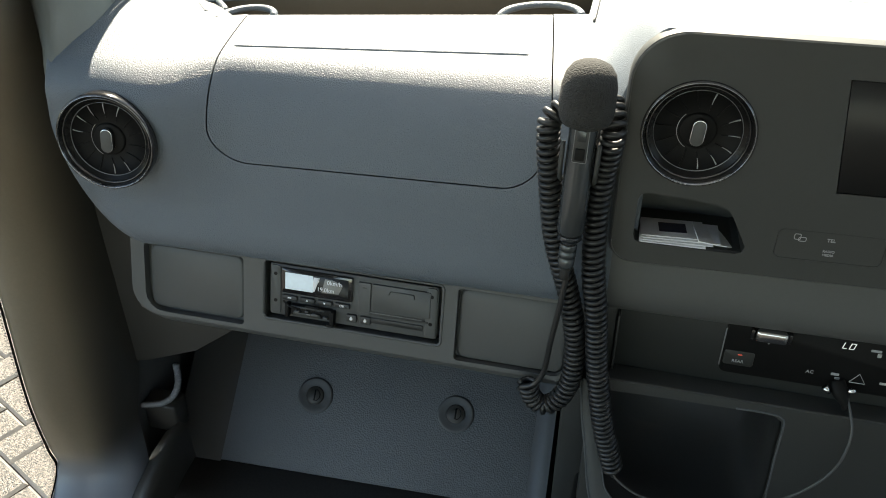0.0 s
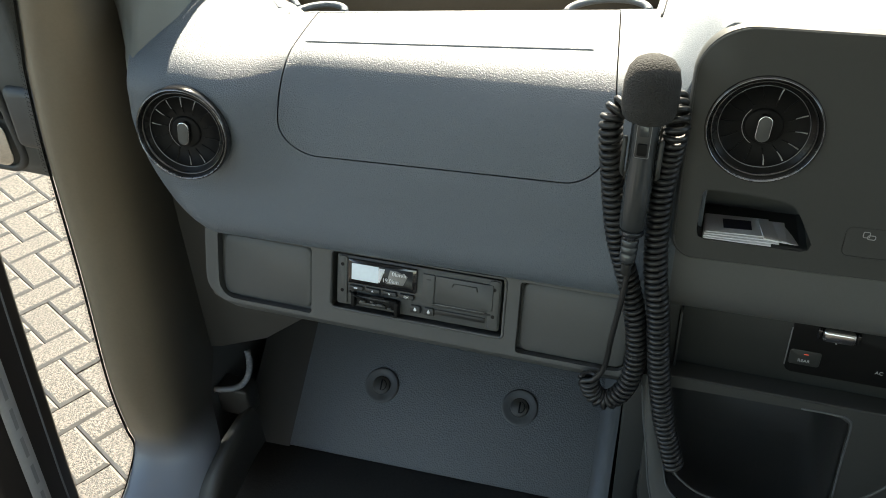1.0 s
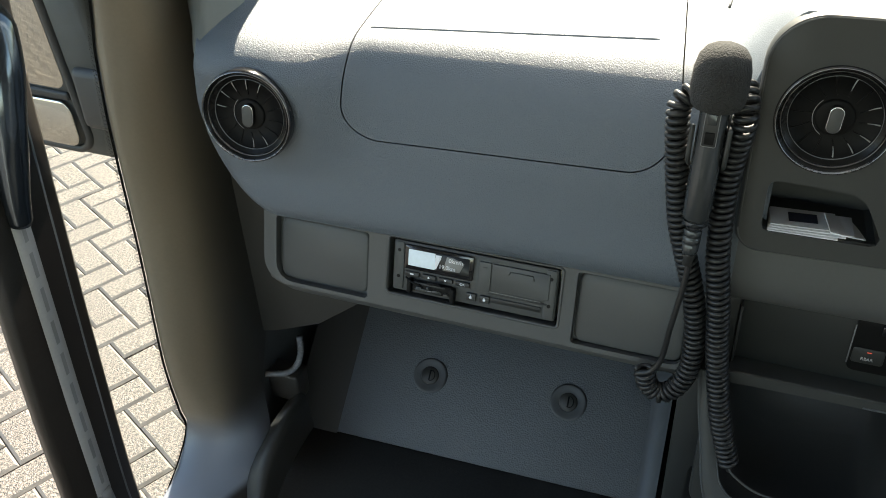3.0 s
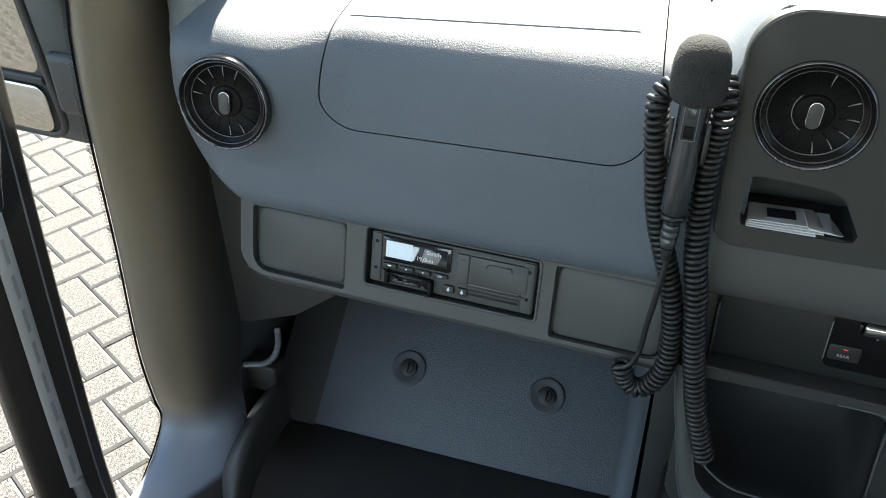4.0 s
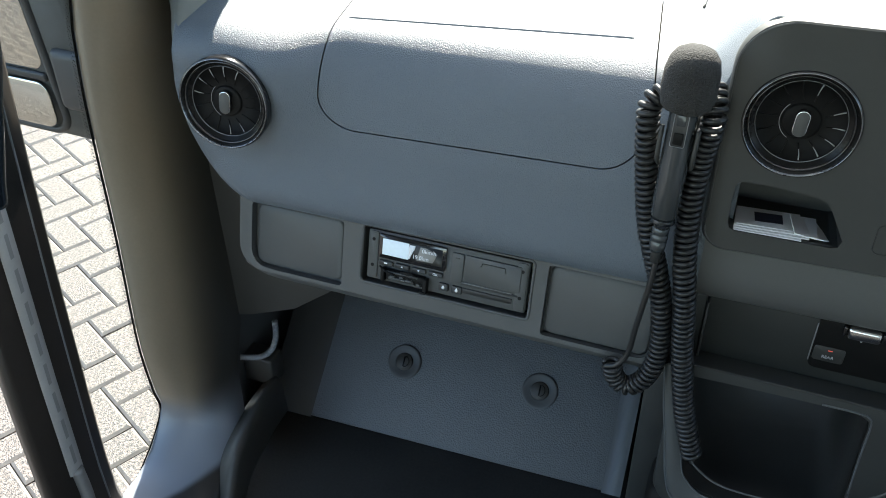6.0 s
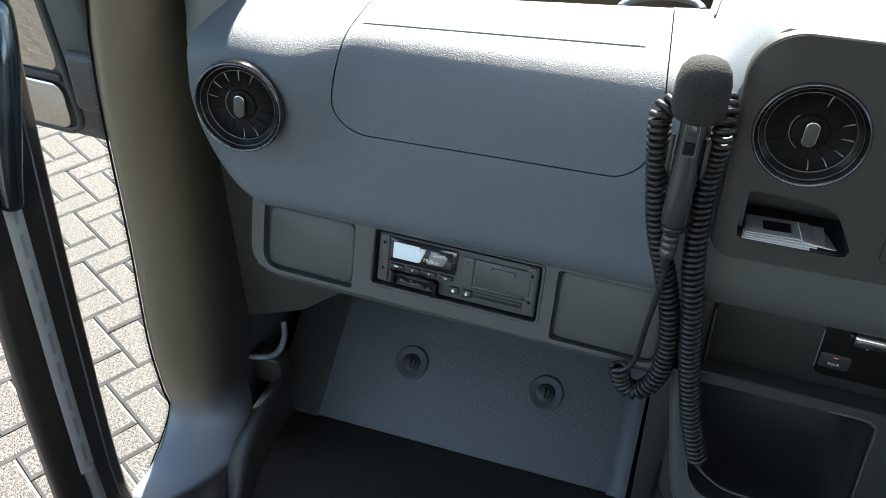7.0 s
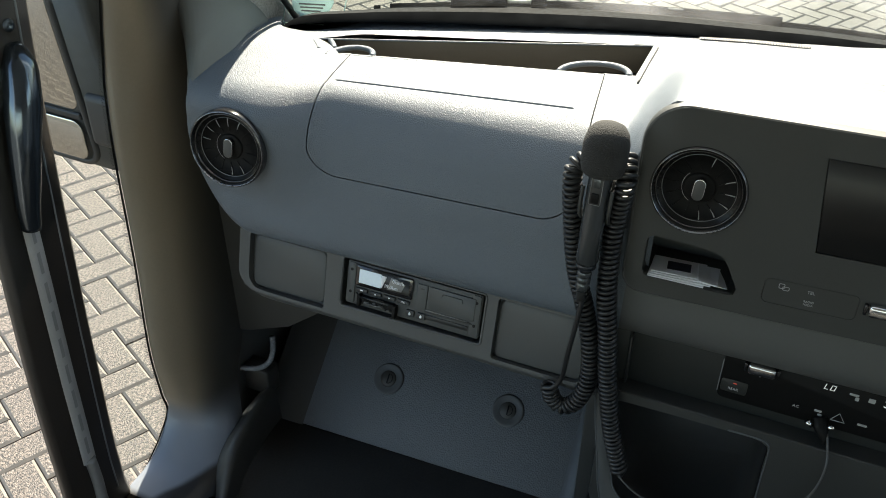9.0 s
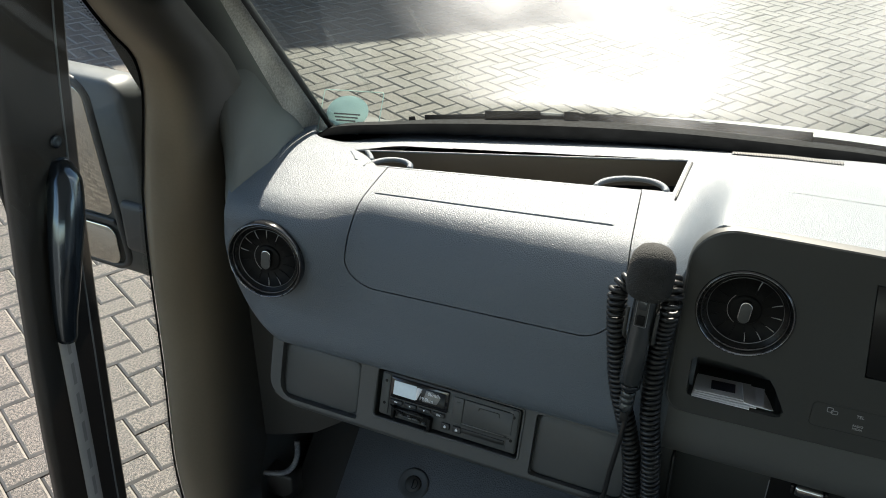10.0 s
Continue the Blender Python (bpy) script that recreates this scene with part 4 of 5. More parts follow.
def build_post():
    """The door post with its slotted strip and grab rail."""
    post = thing("door_post", "dark brown door post with a slotted grey strip and a grab rail", "post", kind="structure")
    lv = [(0.70, -0.258, -0.125), (0.83, -0.257, -0.149), (1.08, -0.250, -0.139), (1.30, -0.234, -0.124), (1.45, -0.218, -0.112), (1.60, -0.198, -0.096), (1.75, -0.178, -0.074), (2.25, -0.07, 0.02)]
    loops = []
    for z, a, b in spline(lv, 26):
        loops.append([(-0.470, a + 0.004, z), (-0.455, a, z), (-0.448, a + 0.008, z), (-0.446, b - 0.008, z), (-0.452, b, z), (-0.480, b, z)])
    part("body", stacked(loops), BAR, post)
    edge = [(-0.4465, b - 0.022, z) for z, a, b in spline(lv, 26)]
    part("piping", tube(edge[2:20], 0.0016, 6), GREYTRIM, post)
    line = lambda z: np.interp(z, [0.83, 0.925, 1.08, 1.34, 1.45, 1.6], [-0.212, -0.2070, -0.2010, -0.187, -0.174, -0.146])
    zs = np.linspace(0.922, 1.338, 30)
    v, f = [], []
    for z in zs:
        w = 0.0122
        v += [(-0.4455, line(z) - w, z), (-0.4425, line(z) - w + 0.002, z), (-0.4425, line(z) + w - 0.002, z), (-0.4455, line(z) + w, z)]
    for k in range(29):
        for i in range(3):
            f.append((k * 4 + i, (k + 1) * 4 + i, (k + 1) * 4 + i + 1, k * 4 + i + 1))
    s = part("strip", (v, f), RAILSTRIP, post, "dull grey slotted strip")
    for k in range(9):
        z = 0.938 + k * 0.0462
        sl = [(-0.4422, line(z + h) + q, z + h) for h, q in ((0, -0.0027), (0, 0.0027), (0.032, 0.0027), (0.032, -0.0027))]
        part("slot", (sl, [(0, 1, 2, 3)]), material("slot shade", (0.27, 0.262, 0.25), 0.6) if k == 0 else bpy.data.materials["slot shade"], s)
    rail = thing("grab_rail", "dark polished tubular grab rail on the door post", "rail")
    path = [(-0.450, -0.137, 1.552), (-0.440, -0.142, 1.536), (-0.432, -0.154, 1.505), (-0.429, -0.170, 1.46), (-0.431, -0.181, 1.41), (-0.437, -0.187, 1.365), (-0.442, -0.188, 1.332)]
    part("tube", tube(spline(path, 40), np.interp(np.linspace(0, 1, 40), [0, 0.1, 0.3, 0.6, 1], [0.012, 0.0205, 0.0215, 0.018, 0.0125]), 18), STEEL, rail)
    low = [(-0.444, line(0.925), 0.926), (-0.443, -0.2060, 0.880), (-0.443, -0.2070, 0.835), (-0.444, -0.202, 0.804), (-0.446, -0.192, 0.790)]
    part("lower_tube", tube(spline(low, 24), 0.0085, 12), STRIP, rail, "pale lower end of the rail")
    part("screw", lathe([(0.008, 0), (0.008, 0.003), (0.004, 0.004), (0.0, 0.002)], 20), STEEL, rail, m=pose(-0.446, -0.137, 1.578, 0, 90, 0))


build_post()


def build_bonnet():
    """The short white bonnet ahead of the windscreen."""
    b = thing("bonnet", "white painted van bonnet below the windscreen", "bonnet", kind="structure")
    rows = [(0.50, 1.400), (0.62, 1.392), (0.78, 1.368), (0.92, 1.336), (1.04, 1.300), (1.10, 1.272), (1.13, 1.225), (1.14, 1.10), (1.14, 0.75)]
    xs = np.linspace(-0.42, 1.82, 41)
    v = []
    for y, z in rows:
        for x in xs:
            off = abs(x - 0.70) / 1.12
            v.append((x, y - 0.16 * off**3 * (y > 0.6), z - 0.075 * off**2.2 - 0.05 * off**8))
    part("panel", (v, [(k * 41 + q, k * 41 + q + 1, k * 41 + q + 42, k * 41 + q + 41) for k in range(len(rows) - 1) for q in range(40)]), WHITE, b)


build_bonnet()


def build_mirror():
    mir = thing("wing_mirror", "black outside mirror with a large and a small glass", "mirror")
    m = facing(-0.650, 0.045, 1.430, lean=-5, turn=-2)
    shell = [(x - 0.030, y - 0.006) for x, y in rounded(0.304, 0.324, 0.035, 8)]
    part("housing", stacked([[(x * k + 0.034 + 0.02 * (1 - k), y * k, z) for x, y in shell] for k, z in ((0.30, -0.118), (0.62, -0.108), (0.84, -0.078), (0.96, -0.040), (1.0, -0.008), (0.985, 0.002))]), CASE, mir, "weathered grey mirror housing", m=m)
    rim = [(x - 0.030, y - 0.005) for x, y in rounded(0.248, 0.312, 0.03, 8)]
    part("frame", tube([(x, y, 0.002) for x, y in rim + rim[:1]], 0.006, 8), DARK, mir, m=m)
    part("glass", slab([(x - 0.030, y + 0.035) for x, y in rounded(0.228, 0.212, 0.022, 8)], 0.003, 0.001), MIRROR, mir, "large mirror glass", m=m)
    part("divider", block((-0.145, -0.084, 0.0), (0.085, -0.072, 0.007), 0.003), DARK, mir, m=m)
    part("small_glass", slab([(x - 0.030, y - 0.118) for x, y in rounded(0.228, 0.066, 0.018, 8)], 0.003, 0.001), MIRROR, mir, "small wide-angle glass", m=m @ pose(0, 0, 0, -4, 0, 0))
    part("arm", block((-0.545, 0.032, 1.314), (-0.44, 0.112, 1.400), 0.012, 3), DARK, mir)


build_mirror()


def build_body():
    """The rest of the van, unseen, closing off stray light: roof, right side and back, with their window openings."""
    roof = tagged(part("ceiling", block((-0.5, -3.2, 2.28), (1.9, -0.25, 2.33), 0.0), VAN, None, smooth=False), "grey van roof lining", "ceiling", kind="structure")
    # Left shelf and front are blocks added only to stop the sun leaking in.
    for name, lo, hi in (("wall_left", (-0.52, -3.2, 0.4), (-0.46, -1.25, 1.25)), ("wall_left_top", (-0.52, -3.2, 2.0), (-0.46, -0.24, 2.3)), ("wall_left_post", (-0.52, -1.45, 1.25), (-0.46, -1.2, 2.0)),
                         ("sun_stop_left_shelf", (-0.50, 0.10, 1.395), (-0.362, 0.30, 1.43)), ("sun_stop_left_front", (-0.52, 0.17, 0.4), (-0.475, 0.31, 1.42)), ("wall_right", (1.85, -3.2, 0.4), (1.91, 0.45, 1.62)), ("wall_right_top", (1.85, -3.2, 2.0), (1.91, -0.2, 2.3)), ("wall_right_post", (1.85, -3.2, 1.62), (1.91, -0.85, 2.0)),
                         # Right wall, front walls and low header are sized to trim stray light.
                         ("wall_back", (-0.52, -3.26, 0.4), (1.91, -3.2, 1.3)), ("wall_back_top", (-0.52, -3.26, 1.9), (1.91, -3.2, 2.3)), ("wall_front", (0.94, 0.06, 0.70), (1.90, 0.40, 1.50)), ("wall_front_right", (1.33, 0.27, 1.45), (1.90, 0.45, 2.3)), ("header", (-0.5, -0.36, 2.09), (1.9, -0.13, 2.30))):
        tagged(part(name, block(lo, hi, 0.004), VAN, None, smooth=False), "grey inner side of the van body, unseen, closes off light", "wall", kind="structure")


build_body()


def build_quarter_pane():
    w = thing("window_2", "narrow fixed side pane with a dotted black border", "window", kind="structure")
    rear = spline([(-0.30, 2.05), (-0.077, 1.73), (0.003, 1.625), (0.002, 1.50), (-0.013, 1.36), (-0.022, 1.17), (-0.034, 1.0), (-0.030, 0.90), (-0.026, 0.855), (-0.058, 0.818), (-0.095, 0.792), (-0.122, 0.762)], 280)
    v, f = [], []
    d = np.gradient(rear, axis=0)
    d /= np.linalg.norm(d, axis=1)[:, None]
    for k, (y, z) in enumerate(rear):
        for row in range(3):
            r = 0.00115 - 0.0002 * row
            cy, cz = y + d[k, 1] * (0.0040 + 0.0019 * row), z - d[k, 0] * (0.0040 + 0.0019 * row) + (0.0017 if row % 2 else 0)
            b = len(v)
            lean = 0.12 * max(z - 1.45, 0)
            v += [(-0.4565 + lean, cy + r * math.cos(a), cz + r * math.sin(a)) for a in np.linspace(0, 2 * math.pi, 6, endpoint=False)]
            f.append(tuple(range(b, b + 6)))
    band = [(-0.4565 + 0.12 * max(z - 1.45, 0), y + d[k, 1] * q, z - d[k, 0] * q) for k, (y, z) in enumerate(rear) for q in (-0.0024, 0.0022)]
    part("border", (band, [(2 * k, 2 * k + 1, 2 * k + 3, 2 * k + 2) for k in range(len(rear) - 1)]), SEAL, w, "black border of the pane", smooth=False)
    tagged(part("border_dots", (v, f), DARK, w, "fine black border dots", smooth=False), kind="stuff")
    p = part("pane", ([(-0.458, 0.03, 0.80), (-0.458, -0.25, 0.80), (-0.44, -0.25, 1.60), (-0.44, 0.06, 1.60), (-0.39, -0.30, 2.05)], [(3, 2, 1, 0), (4, 2, 3)]), GLASS, w)
    p.visible_shadow = False


build_quarter_pane()


# ---- tachograph ----
def build_tacho():
    t = thing("tachograph", "black tachograph with display and open drawer in the dash", "tachograph", at=FACE @ pose(0, -0.029, -0.008))
    part("surround", slab(rounded(0.200, 0.066, 0.003, 4), 0.004, 0.001), GLOSS, t, m=pose(0, 0, -0.006))
    part("case", slab(rounded(0.194, 0.061, 0.003, 4), 0.012, 0.0015), PANEL, t, m=pose(0, 0, -0.004))
    part("ear", slab(rounded(0.012, 0.058, 0.003, 4), 0.0022, 0.0006), PANEL, t, m=pose(-0.0895, 0, 0.0072))
    part("ear", slab(rounded(0.012, 0.058, 0.003, 4), 0.0022, 0.0006), PANEL, t, m=pose(0.0895, 0, 0.0072))
    for x in (-0.0895, 0.0895):
        for y in (-0.013, 0.019):
            part("hole", lathe([(0.0021, 0.0), (0.0021, 0.0003), (0, 0.0003)], 16), VENT, t, smooth=False, m=pose(x, y, 0.0094))
    part("bezel", slab(rounded(0.083, 0.029, 0.002, 4), 0.003, 0.0008), GLOSS, t, m=pose(-0.0410, 0.0130, 0.0078))
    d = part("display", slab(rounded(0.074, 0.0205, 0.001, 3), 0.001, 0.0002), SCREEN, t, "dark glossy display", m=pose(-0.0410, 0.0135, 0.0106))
    # Pale patches imitate a reflection on the glass; the first also glows.
    part("reflection_patch", slab(rounded(0.0325, 0.0195, 0.0008, 3), 0.0006, 0.0001), REFLECTION, d, "pale blue reflection painted on the display", m=pose(-0.0200, 0, 0.0008))
    part("reflection_patch", slab([(-0.004, -0.0085), (0.0, -0.0085), (0.006, 0.0085), (-0.001, 0.0085)], 0.0006, 0.0001), PAPER, d, m=pose(-0.002, 0, 0.0007))
    part("reflection_patch", slab([(0.006, -0.0085), (0.026, -0.0075), (0.031, 0.004), (0.018, 0.0085), (0.010, 0.0085)], 0.0006, 0.0001), STRIP, d, m=pose(0, 0, 0.0007))
    words("0km/h", 0.0068, PAPER, d, pose(0.021, 0.0045, 0.0016))
    words("19.0km", 0.0068, PAPER, d, pose(0.011, -0.0045, 0.0016))
    words("6", 0.0062, PAPER, d, pose(0.002, 0.0050, 0.0016))
    for k in range(4):
        b = part("button", slab(rounded(0.0175, 0.0055, 0.0012, 3), 0.003, 0.0008), DARK, t, m=pose(-0.0725 + k * 0.0205, -0.0075, 0.0078))
        if k == 3:
            words("OK", 0.0042, PAPER, b, pose(0, 0, 0.0031))
        else:
            s = {0: [(-0.0022, -0.0005), (0.0022, -0.0005), (0.0022, 0.0012), (-0.0022, 0.0012)], 1: [(-0.0015, -0.001), (0.0015, -0.001), (0, 0.0014)], 2: [(0.0015, 0.001), (-0.0015, 0.001), (0, -0.0014)]}[k]
            part("symbol", ([(x, y, 0.0032) for x, y in s], [tuple(range(len(s)))]), PAPER, b)
    for x in (0.012, 0.028):
        b = part("card_button", slab(rounded(0.012, 0.009, 0.0015, 3), 0.003, 0.0008), DARK, t, m=pose(x - 0.012, -0.0205, 0.0078))
        part("symbol", lathe([(0.0018, 0), (0.0018, 0.0003), (0, 0.0003)], 16), PAPER, b, m=pose(0, -0.0005, 0.003))
        part("symbol", ([(-0.0012, 0.0008, 0.0034), (0.0012, 0.0008, 0.0034), (0, 0.0032, 0.0034)], [(0, 1, 2)]), PAPER, b)
    g = part("card_guide", slab(rounded(0.014, 0.036, 0.001, 3), 0.002, 0.0006), PANEL, t, m=pose(0.014, 0.006, 0.0078))
    part("mark", slab(rounded(0.005, 0.0012, 0.0003, 2), 0.0005, 0.0001), DARK, g, m=pose(0, 0.012, 0.0019))
    p = part("printer_door", slab(rounded(0.066, 0.031, 0.0015, 3), 0.0025, 0.0008), PANEL, t, m=pose(0.0555, 0.0085, 0.0078))
    for a, b in (((-0.014, 0.006), (-0.012, 0.010)), ((-0.012, 0.010), (0.014, 0.010)), ((0.014, 0.010), (0.015, 0.005))):
        part("latch_line", tube([(*a, 0.0026), (*b, 0.0026)], 0.0006, 6), DARK, p)
    part("paper_slot", slab(rounded(0.068, 0.0022, 0.0006, 2), 0.0012, 0.0003), DARK, t, m=pose(0.053, -0.0115, 0.0085))
    part("tear_edge", slab(rounded(0.060, 0.0008, 0.0003, 2), 0.001, 0.0002), STRIP, t, m=pose(0.050, -0.0100, 0.0086))
    part("lower_slot", slab(rounded(0.062, 0.006, 0.001, 2), 0.0015, 0.0004), DARK, t, m=pose(0.050, -0.0195, 0.0078))
    # drawer hanging open under the display
    dr = part("drawer", block((-0.070, -0.0255, 0.006), (-0.022, -0.0135, 0.014), 0.0012, 2), VENT, t, "small open drawer")
    part("drawer_catch", block((-0.0765, -0.029, 0.006), (-0.0715, -0.0125, 0.0155), 0.0012, 2), VENT, dr)
    part("drawer_catch", block((-0.0235, -0.0325, 0.006), (-0.0185, -0.0145, 0.0165), 0.0012, 2), VENT, dr)
    part("catch_foot", block((-0.0265, -0.0325, 0.009), (-0.0185, -0.0295, 0.0175), 0.0008, 1), VENT, dr)
    part("drawer_bar", block((-0.0715, -0.0165, 0.0135), (-0.030, -0.0140, 0.0155), 0.0006, 1), POD, dr)
    part("drawer_bar", block((-0.052, -0.0150, 0.0135), (-0.036, -0.0115, 0.0150), 0.0006, 1), VENT, dr)
    part("drawer_arm", tube([(-0.079, -0.0115, 0.012), (-0.070, -0.0150, 0.016), (-0.058, -0.0165, 0.017)], 0.0012, 6), VENT, dr)
    for x, y, w in ((-0.064, -0.0195, 0.006), (-0.052, -0.0182, 0.004), (-0.044, -0.0205, 0.007), (-0.031, -0.0225, 0.005)):
        part("drawer_tooth", block((x, y - 0.0016, 0.0135), (x + w, y + 0.0010, 0.0172), 0.0005, 1), PANEL, dr)
    part("drawer_bar", block((-0.066, -0.0240, 0.0135), (-0.034, -0.0205, 0.0160), 0.0006, 1), POD, dr)
    part("drawer_pin", block((-0.050, -0.0222, 0.0158), (-0.046, -0.0212, 0.0166), 0.0002, 1), STRIP, dr)


build_tacho()


# ---- microphone, holder and cords ----
def build_microphone():
    mic = thing("microphone", "black hand microphone with a foam windshield in a clip", "microphone")
    top, low = np.array((0.2335, -0.030, 1.497)), np.array((0.2313, -0.044, 1.386))
    axis = (top - low) / np.linalg.norm(top - low)
    side = np.array((1, 0, 0)) - axis * axis[0]
    side /= np.linalg.norm(side)
    m = Matrix([[*r, o] for r, o in zip(np.stack([side, np.cross(axis, side), axis], 1), low)] + [[0, 0, 0, 1]])
    part("barrel", lathe([(0.0, -0.002), (0.0105, -0.002), (0.0125, 0.002), (0.0128, 0.045), (0.0128, 0.10), (0.0128, 0.115)], 40), TUBE, mic, "smooth dark grey barrel", m=m)
    f = part("foam", lathe([(0.012, 0.105), (0.0195, 0.106), (0.0222, 0.109), (0.0236, 0.114), (0.0245, 0.125), (0.0240, 0.140), (0.0215, 0.151), (0.0165, 0.158), (0.009, 0.1615), (0.0, 0.162)], 48), FOAM, mic, "black foam windshield", m=m)
    for v in f.data.vertices:
        v.co += Vector(v.co.normalized()) * 0.0005 * noise.noise(Vector(v.co) * 500)
    sw = part("switch_plate", slab(rounded(0.0125, 0.036, 0.0015, 3), 0.002, 0.0006), DARK, mic, m=m @ pose(0.0, -0.0115, 0.092, 90, 0, 0))
    box = rounded(0.0122, 0.0355, 0.0014, 3)
    part("plate_edge", tube([(x, y, 0.0018) for x, y in box + box[:1]], 0.0004, 5), GREYTRIM, sw, "pale plate edge")
    part("button", slab(rounded(0.0080, 0.010, 0.001, 3), 0.0015, 0.0005), TUBE, sw, m=pose(0, 0.007, 0.0012))
    part("slider", slab(rounded(0.0085, 0.011, 0.001, 3), 0.002, 0.0006), VENT, sw, m=pose(0, -0.010, 0.0015))
    part("ferrule", lathe([(0.0112, -0.002), (0.0116, -0.006), (0.0108, -0.007), (0.0, -0.007)], 32), STEEL, mic, "polished end ferrule", m=m)
    part("contact", lathe([(0.0078, -0.007), (0.0078, -0.012), (0, -0.012)], 24), CHROME, mic, m=m)
    plug = part("plug", lathe([(0.0070, -0.011), (0.0082, -0.013), (0.0082, -0.018), (0.0072, -0.019), (0.0082, -0.020), (0.0082, -0.025), (0.0072, -0.026), (0.0080, -0.027), (0.0076, -0.034), (0.0062, -0.038), (0.0, -0.038)], 32), TUBE, mic, "grey cable plug", m=m)
    part("strain_relief", lathe([(0.005, -0.037), (0.0045, -0.050), (0.0, -0.050)], 20), DARK, plug)
    clip = thing("microphone_clip", "black two-pronged microphone clip on the dashboard", "clip")
    for sx in (-1, 1):
        part("prong", tube(spline([(sx * 0.010, 0.014, 0.045), (sx * 0.0150, 0.004, 0.050), (sx * 0.0158, -0.006, 0.062), (sx * 0.0158, -0.007, 0.09)], 16), 0.0023, 8), POD, clip, m=m)
    part("base", block((-0.013, 0.012, 0.03), (0.013, 0.05, 0.095), 0.004), POD, clip, m=m)
    cord = thing("coiled_cord", "black coiled microphone cord hanging in a loop", "cord")
    part("rising_coil", coil([(0.219, -0.018, 1.500), (0.2035, -0.026, 1.49), (0.2035, -0.030, 1.465), (0.206, -0.030, 1.44), (0.211, -0.030, 1.40), (0.218, -0.030, 1.36), (0.233, -0.030, 1.31), (0.243, -0.032, 1.27), (0.248, -0.032, 1.225), (0.246, -0.034, 1.19), (0.236, -0.036, 1.165), (0.221, -0.038, 1.155), (0.208, -0.040, 1.166), (0.203, -0.042, 1.186)], 0.0085, 0.0066, 0.0029), CORD, cord)
    part("falling_coil", coil([(0.252, -0.005, 1.505), (0.259, -0.026, 1.485), (0.2545, -0.024, 1.44), (0.2525, -0.026, 1.40), (0.256, -0.032, 1.34), (0.264, -0.036, 1.29), (0.272, -0.036, 1.22), (0.284, -0.037, 1.15), (0.294, -0.038, 1.11), (0.304, -0.040, 1.078)], 0.0090, 0.0066, 0.0029), CORD, cord)
    part("plug_lead", tube(spline([(0.232, -0.043, 1.338), (0.229, -0.046, 1.30), (0.223, -0.046, 1.25), (0.219, -0.046, 1.21), (0.210, -0.046, 1.190), (0.199, -0.046, 1.184), (0.195, -0.044, 1.178)], 50), 0.0030, 8), CORD, cord, "straight lead down from the plug")
    part("tail", tube(spline([(0.305, -0.040, 1.075), (0.306, -0.036, 1.062), (0.308, -0.01, 1.05)], 16), 0.0028, 8), CORD, cord)
    usb = thing("charging_cable", "thin grey charging cable hanging from the console socket", "cable")
    part("lead", tube(spline([(0.303, -0.042, 1.078), (0.312, -0.044, 1.064), (0.345, -0.045, 1.046), (0.412, -0.045, 1.048), (0.462, -0.045, 1.070), (0.498, -0.043, 1.098), (0.523, -0.040, 1.138), (0.529, -0.032, 1.182), (0.522, -0.006, 1.207)], 60), 0.0014, 8), PANEL, usb)
    part("plug", tube(spline([(0.522, -0.012, 1.194), (0.520, -0.009, 1.201), (0.515, -0.003, 1.208), (0.511, 0.006, 1.214)], 12), np.interp(np.linspace(0, 1, 12), [0, 0.3, 0.6, 1], [0.0030, 0.0050, 0.0085, 0.0085]), 14), VENT, usb)
    for x, z, d in ((0.4985, 1.214, -0.006), (0.5215, 1.213, 0.003)):
        part("collar", tube([(x, -0.005, z), (x + 0.006, -0.005, z + d)], np.array((0.0036, 0.0022)), 10), CHROME, usb, "bright metal collar")
    cards = thing("card_stack", "loose white cards and leaflets lying in the console slot", "paper")
    CM = PODF @ pose(0, 0.0230, 0.001, -90, 0, 0)  # x across, y into the slot, z up from its floor
    for k in range(4):
        part("card", block((0.028 + 0.001 * k, -0.001 + 0.0022 * k, 0.0003 + 0.0010 * k), (0.090 + 0.007 * (k % 3), 0.041, 0.0009 + 0.0010 * k), 0.0, 1), PAPER, cards, m=CM @ pose(0, 0, 0, -1, 0, -1.5 + k), smooth=False)
    part("photo", block((0.048, 0.013, 0.0042), (0.074, 0.031, 0.0045), 0.0, 1), PRINT, cards, "dark printed picture", m=CM @ pose(0, 0, 0, -1, 0, 3), smooth=False)
    for k in range(4):
        part("leaflet", block((0.0, 0.0, 0.0), (0.013, 0.038, 0.0010), 0.0, 1), PAPER, cards, m=CM @ pose(0.083 + 0.0065 * k, 0.001 + 0.001 * k, 0.0050 - 0.0013 * k, -1, 12, 6 + 3 * k), smooth=False)


build_microphone()


def build_badge():
    b = thing("badge", "round pale teal badge stuck inside the windscreen", "sticker")
    m = Matrix.Translation((-0.288, 0.262, 1.500)) @ pose(0, 0, 0, 52, 0, 0) @ pose(0, 0, -0.006, 0, 0, 6)
    rim = rounded(0.098, 0.066, 0.003, 4)
    part("film_edge", tube([(x + 0.004, y, 0) for x, y in rim + rim[:1]], 0.0007, 6), TEAL, b, m=m)
    part("disc", slab([(0.034 * math.cos(a), 0.025 * math.sin(a)) for a in np.linspace(0, 2 * math.pi, 40, endpoint=False)], 0.0008, 0.0002), TEAL, b, m=m @ pose(0, 0, 0.001))
    for k in range(3):
        part("print_line", slab(rounded(0.044 - 0.006 * k, 0.0022, 0.0008, 2), 0.0004, 0.0001), PANEL, b, m=m @ pose(0, -0.004 - 0.005 * k, 0.002))


build_badge()


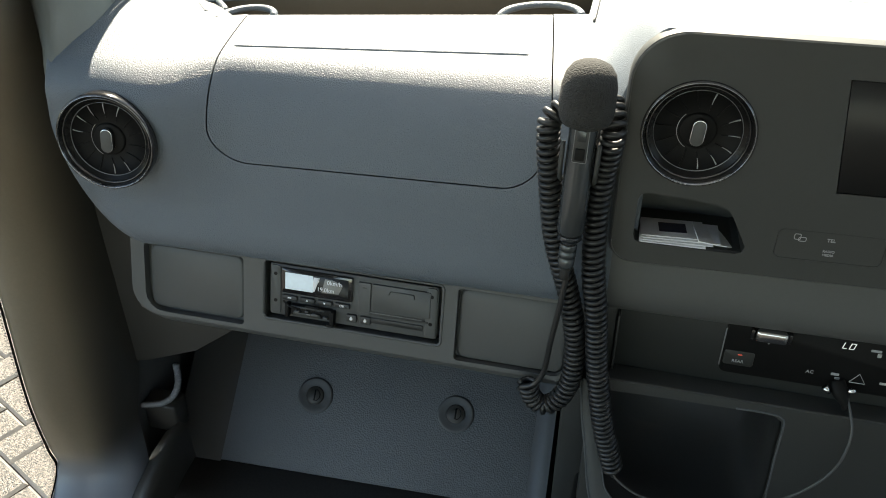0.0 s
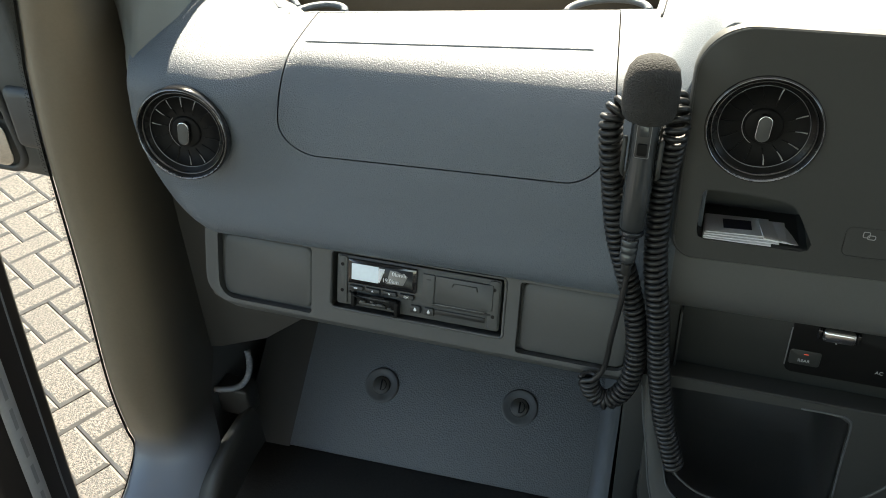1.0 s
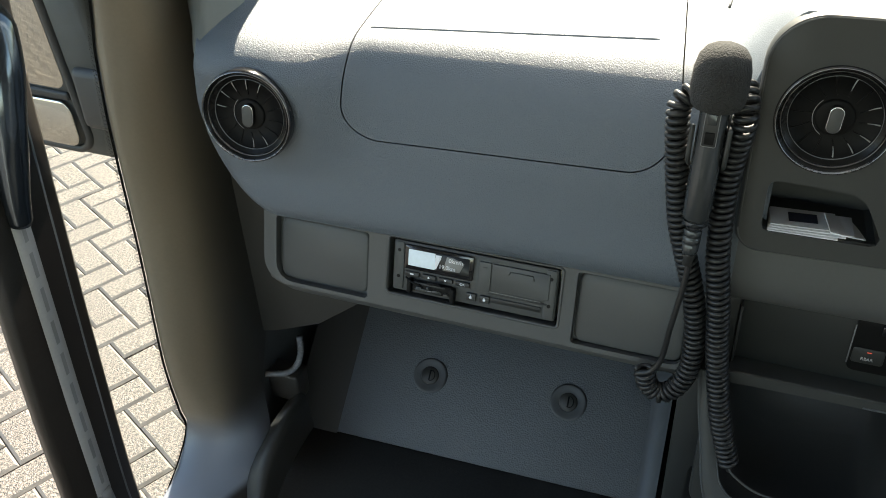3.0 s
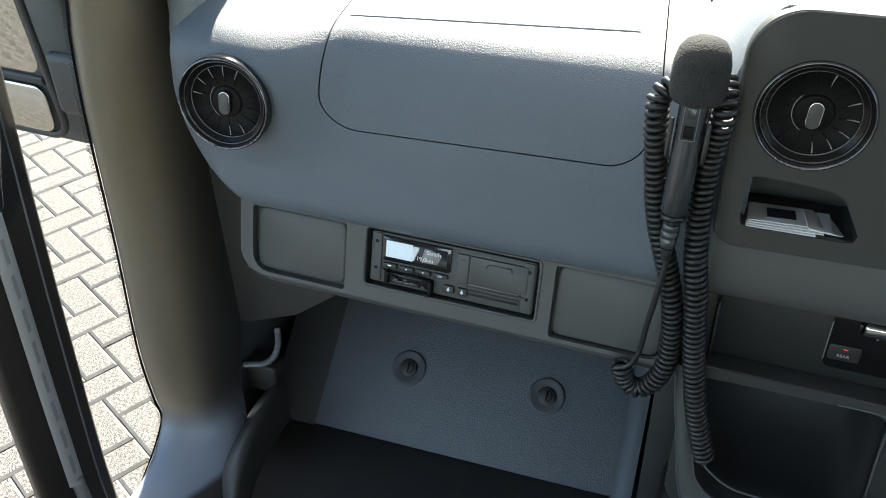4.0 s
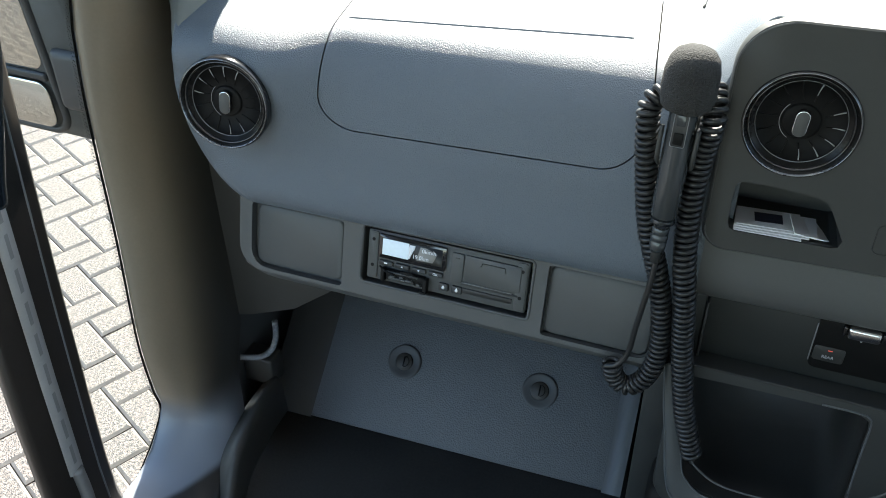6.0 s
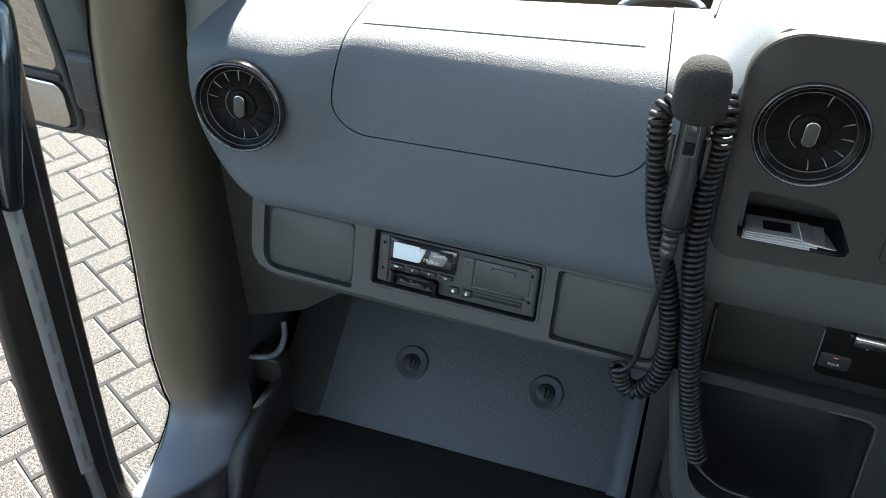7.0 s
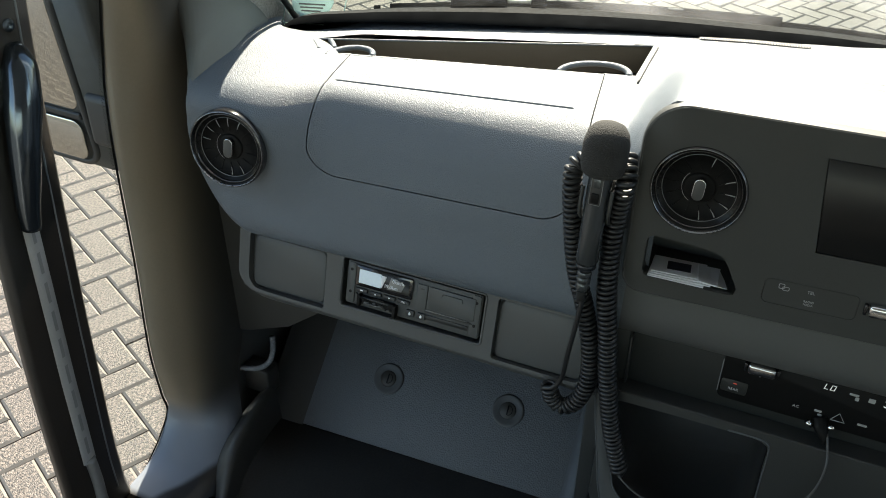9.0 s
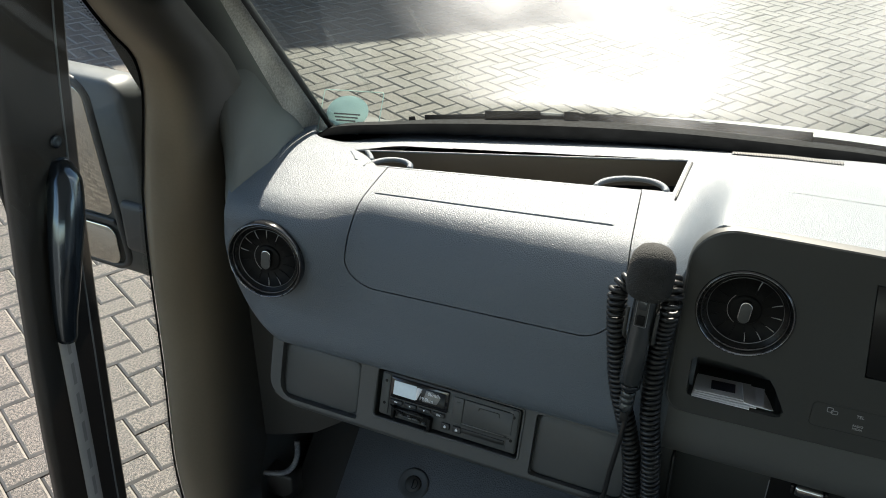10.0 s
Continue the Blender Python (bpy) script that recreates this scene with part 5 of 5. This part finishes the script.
# ---- paved yard ----
ground = tagged(part("ground", ([(-60, -60, -0.014), (60, -60, -0.014), (60, 60, -0.014), (-60, 60, -0.014)], [(0, 1, 2, 3)]),
                     material("sandy joint dirt", (0.07, 0.065, 0.058), 0.95, bump=[(60, 0.5, 0.004)], spread=0.3), None), "sandy ground under the paving", "ground", kind="structure")
PAVER = material("worn concrete paver", (0.062, 0.0492, 0.0405), 0.5, bump=[(90, 0.6, 0.003), (260, 1.0, 0.003)], spread=0.25, patch=7, speck=(115, 0.02, 2.2))
# Chamfers are paler than the blocks to paint in the sun on them.
PAVER_EDGE = material("worn paver edge, sunlight painted in", (0.15, 0.135, 0.115), 0.6, bump=[(200, 0.4, 0.001)], spread=0.3, patch=30)


def vary(mat):
    """Each piece a little lighter or darker."""
    n, l = mat.node_tree.nodes, mat.node_tree.links
    info, geo, add = n.new("ShaderNodeObjectInfo"), n.new("ShaderNodeNewGeometry"), n.new("ShaderNodeMath")
    l.new(info.outputs["Random"], add.inputs[0])
    l.new(geo.outputs["Random Per Island"], add.inputs[1])
    rng = n.new("ShaderNodeMapRange")
    rng.inputs[2].default_value, rng.inputs[3].default_value, rng.inputs[4].default_value = 2.0, 0.84, 1.16
    l.new(add.outputs[0], rng.inputs[0])
    p = n["Principled BSDF"]
    link = p.inputs["Base Color"].links[0].from_socket
    s = n.new("ShaderNodeVectorMath")
    s.operation = "SCALE"
    l.new(link, s.inputs[0])
    l.new(rng.outputs[0], s.inputs[3])
    l.new(s.outputs[0], p.inputs["Base Color"])


vary(PAVER)
vary(PAVER_EDGE)


def build_paving():
    th, unit, gap = radians(18.13 - 45), 0.1, 0.003
    ox, oy = -0.12, 4.499
    c, s = math.cos(th), math.sin(th)
    prof = [(0.0, -0.02), (0.0, -0.007), (0.0075, 0.0)]

    def brick(w, h):
        loops = []
        for inset, z in prof:
            a, b = w / 2 - gap / 2 - inset, h / 2 - gap / 2 - inset
            loops.append([(-a, -b, z), (a, -b, z), (a, b, z), (-a, b, z)])
        return stacked(loops, (False, True))
    paving = thing("paving", "worn grey concrete block paving in a herringbone bond", "paving", kind="structure")
    long_way, short_way = brick(2 * unit, unit), brick(unit, 2 * unit)
    V, Fc = [], []
    near = 0
    rng = random.Random(5)
    shared = {}
    for i in range(-130, 131):
        for j in range(-130, 131):
            k = (i - j) % 4
            if k not in (0, 2):
                continue
            # herringbone: a brick along the first way starts where i - j = 0, one along the second where i - j = 2 (mod 4)
            kind = 0 if k == 0 else 1
            cx, cy = (i + 1, j + 0.5) if kind == 0 else (i + 0.5, j + 1)
            if kind == 1:
                cx, cy = i + 0.5, j
            x, y = ox + unit * (cx * c - cy * s), oy + unit * (cx * s + cy * c)
            if not (-8.0 < x < 8.0 and -6.0 < y < 11.5):
                continue
            z, tx, ty = rng.uniform(-0.002, 0.002), rng.gauss(0, 0.006), rng.gauss(0, 0.006)
            m = Matrix.Translation((x, y, z)) @ Euler((tx, ty, th + rng.gauss(0, 0.006))).to_matrix().to_4x4()
            if -2.05 < x < -0.75 and -0.05 < y < 1.9 and near < 300:
                near += 1
                if kind not in shared:
                    ob = part("paver", long_way if kind == 0 else short_way, PAVER, paving, smooth=False, m=m)
                    ob.data.materials.append(PAVER_EDGE)
                    for q in range(4, 8):
                        ob.data.polygons[q].material_index = 1
                    shared[kind] = ob.data
                else:
                    ob = new("paver", shared[kind])
                    ob.parent, ob.matrix_local = paving, m
            else:
                vs, fs = long_way if kind == 0 else short_way
                b = len(V)
                V += [tuple(m @ Vector(q)) for q in vs]
                Fc += [tuple(b + q for q in f) for f in fs]
    far = part("far_pavers", (V, Fc), PAVER, paving, smooth=False)
    far.data.materials.append(PAVER_EDGE)
    far.data.polygons.foreach_set("material_index", [1 if 4 <= q % 9 < 8 else 0 for q in range(len(Fc))])
    tagged(far, kind="stuff")


build_paving()


# ---- unseen building added beyond the yard, to shade its far side ----
def build_shade_block():
    # Placed so that its shadow edge fits the camera's view.
    h = thing("building", "unseen buff brick block beyond the yard, added to cast shade", "building", kind="structure", at=pose(-7.1, 10.17, 0, 0, 0, 43.5))
    part("wall", block((-5.0, -2.0, -0.05), (4.2, 2.0, 4.8), 0.02), BRICK, h, smooth=False)
    part("roof", block((-5.2, -2.2, 4.8), (4.4, 2.2, 5.0), 0.02), COWL, h, "dark flat roof", smooth=False)
    for x in (-3.6, -1.2, 1.2, 3.0):
        for z in (1.0, 3.3):
            w = part("window", block((x - 0.5, -2.05, z), (x + 0.5, -1.97, z + 1.1), 0.01), WHITE, h, "white window frame", smooth=False)
            part("pane", block((x - 0.43, -2.06, z + 0.07), (x + 0.43, -2.045, z + 1.03), 0.0), SCREEN, w, smooth=False)


build_shade_block()
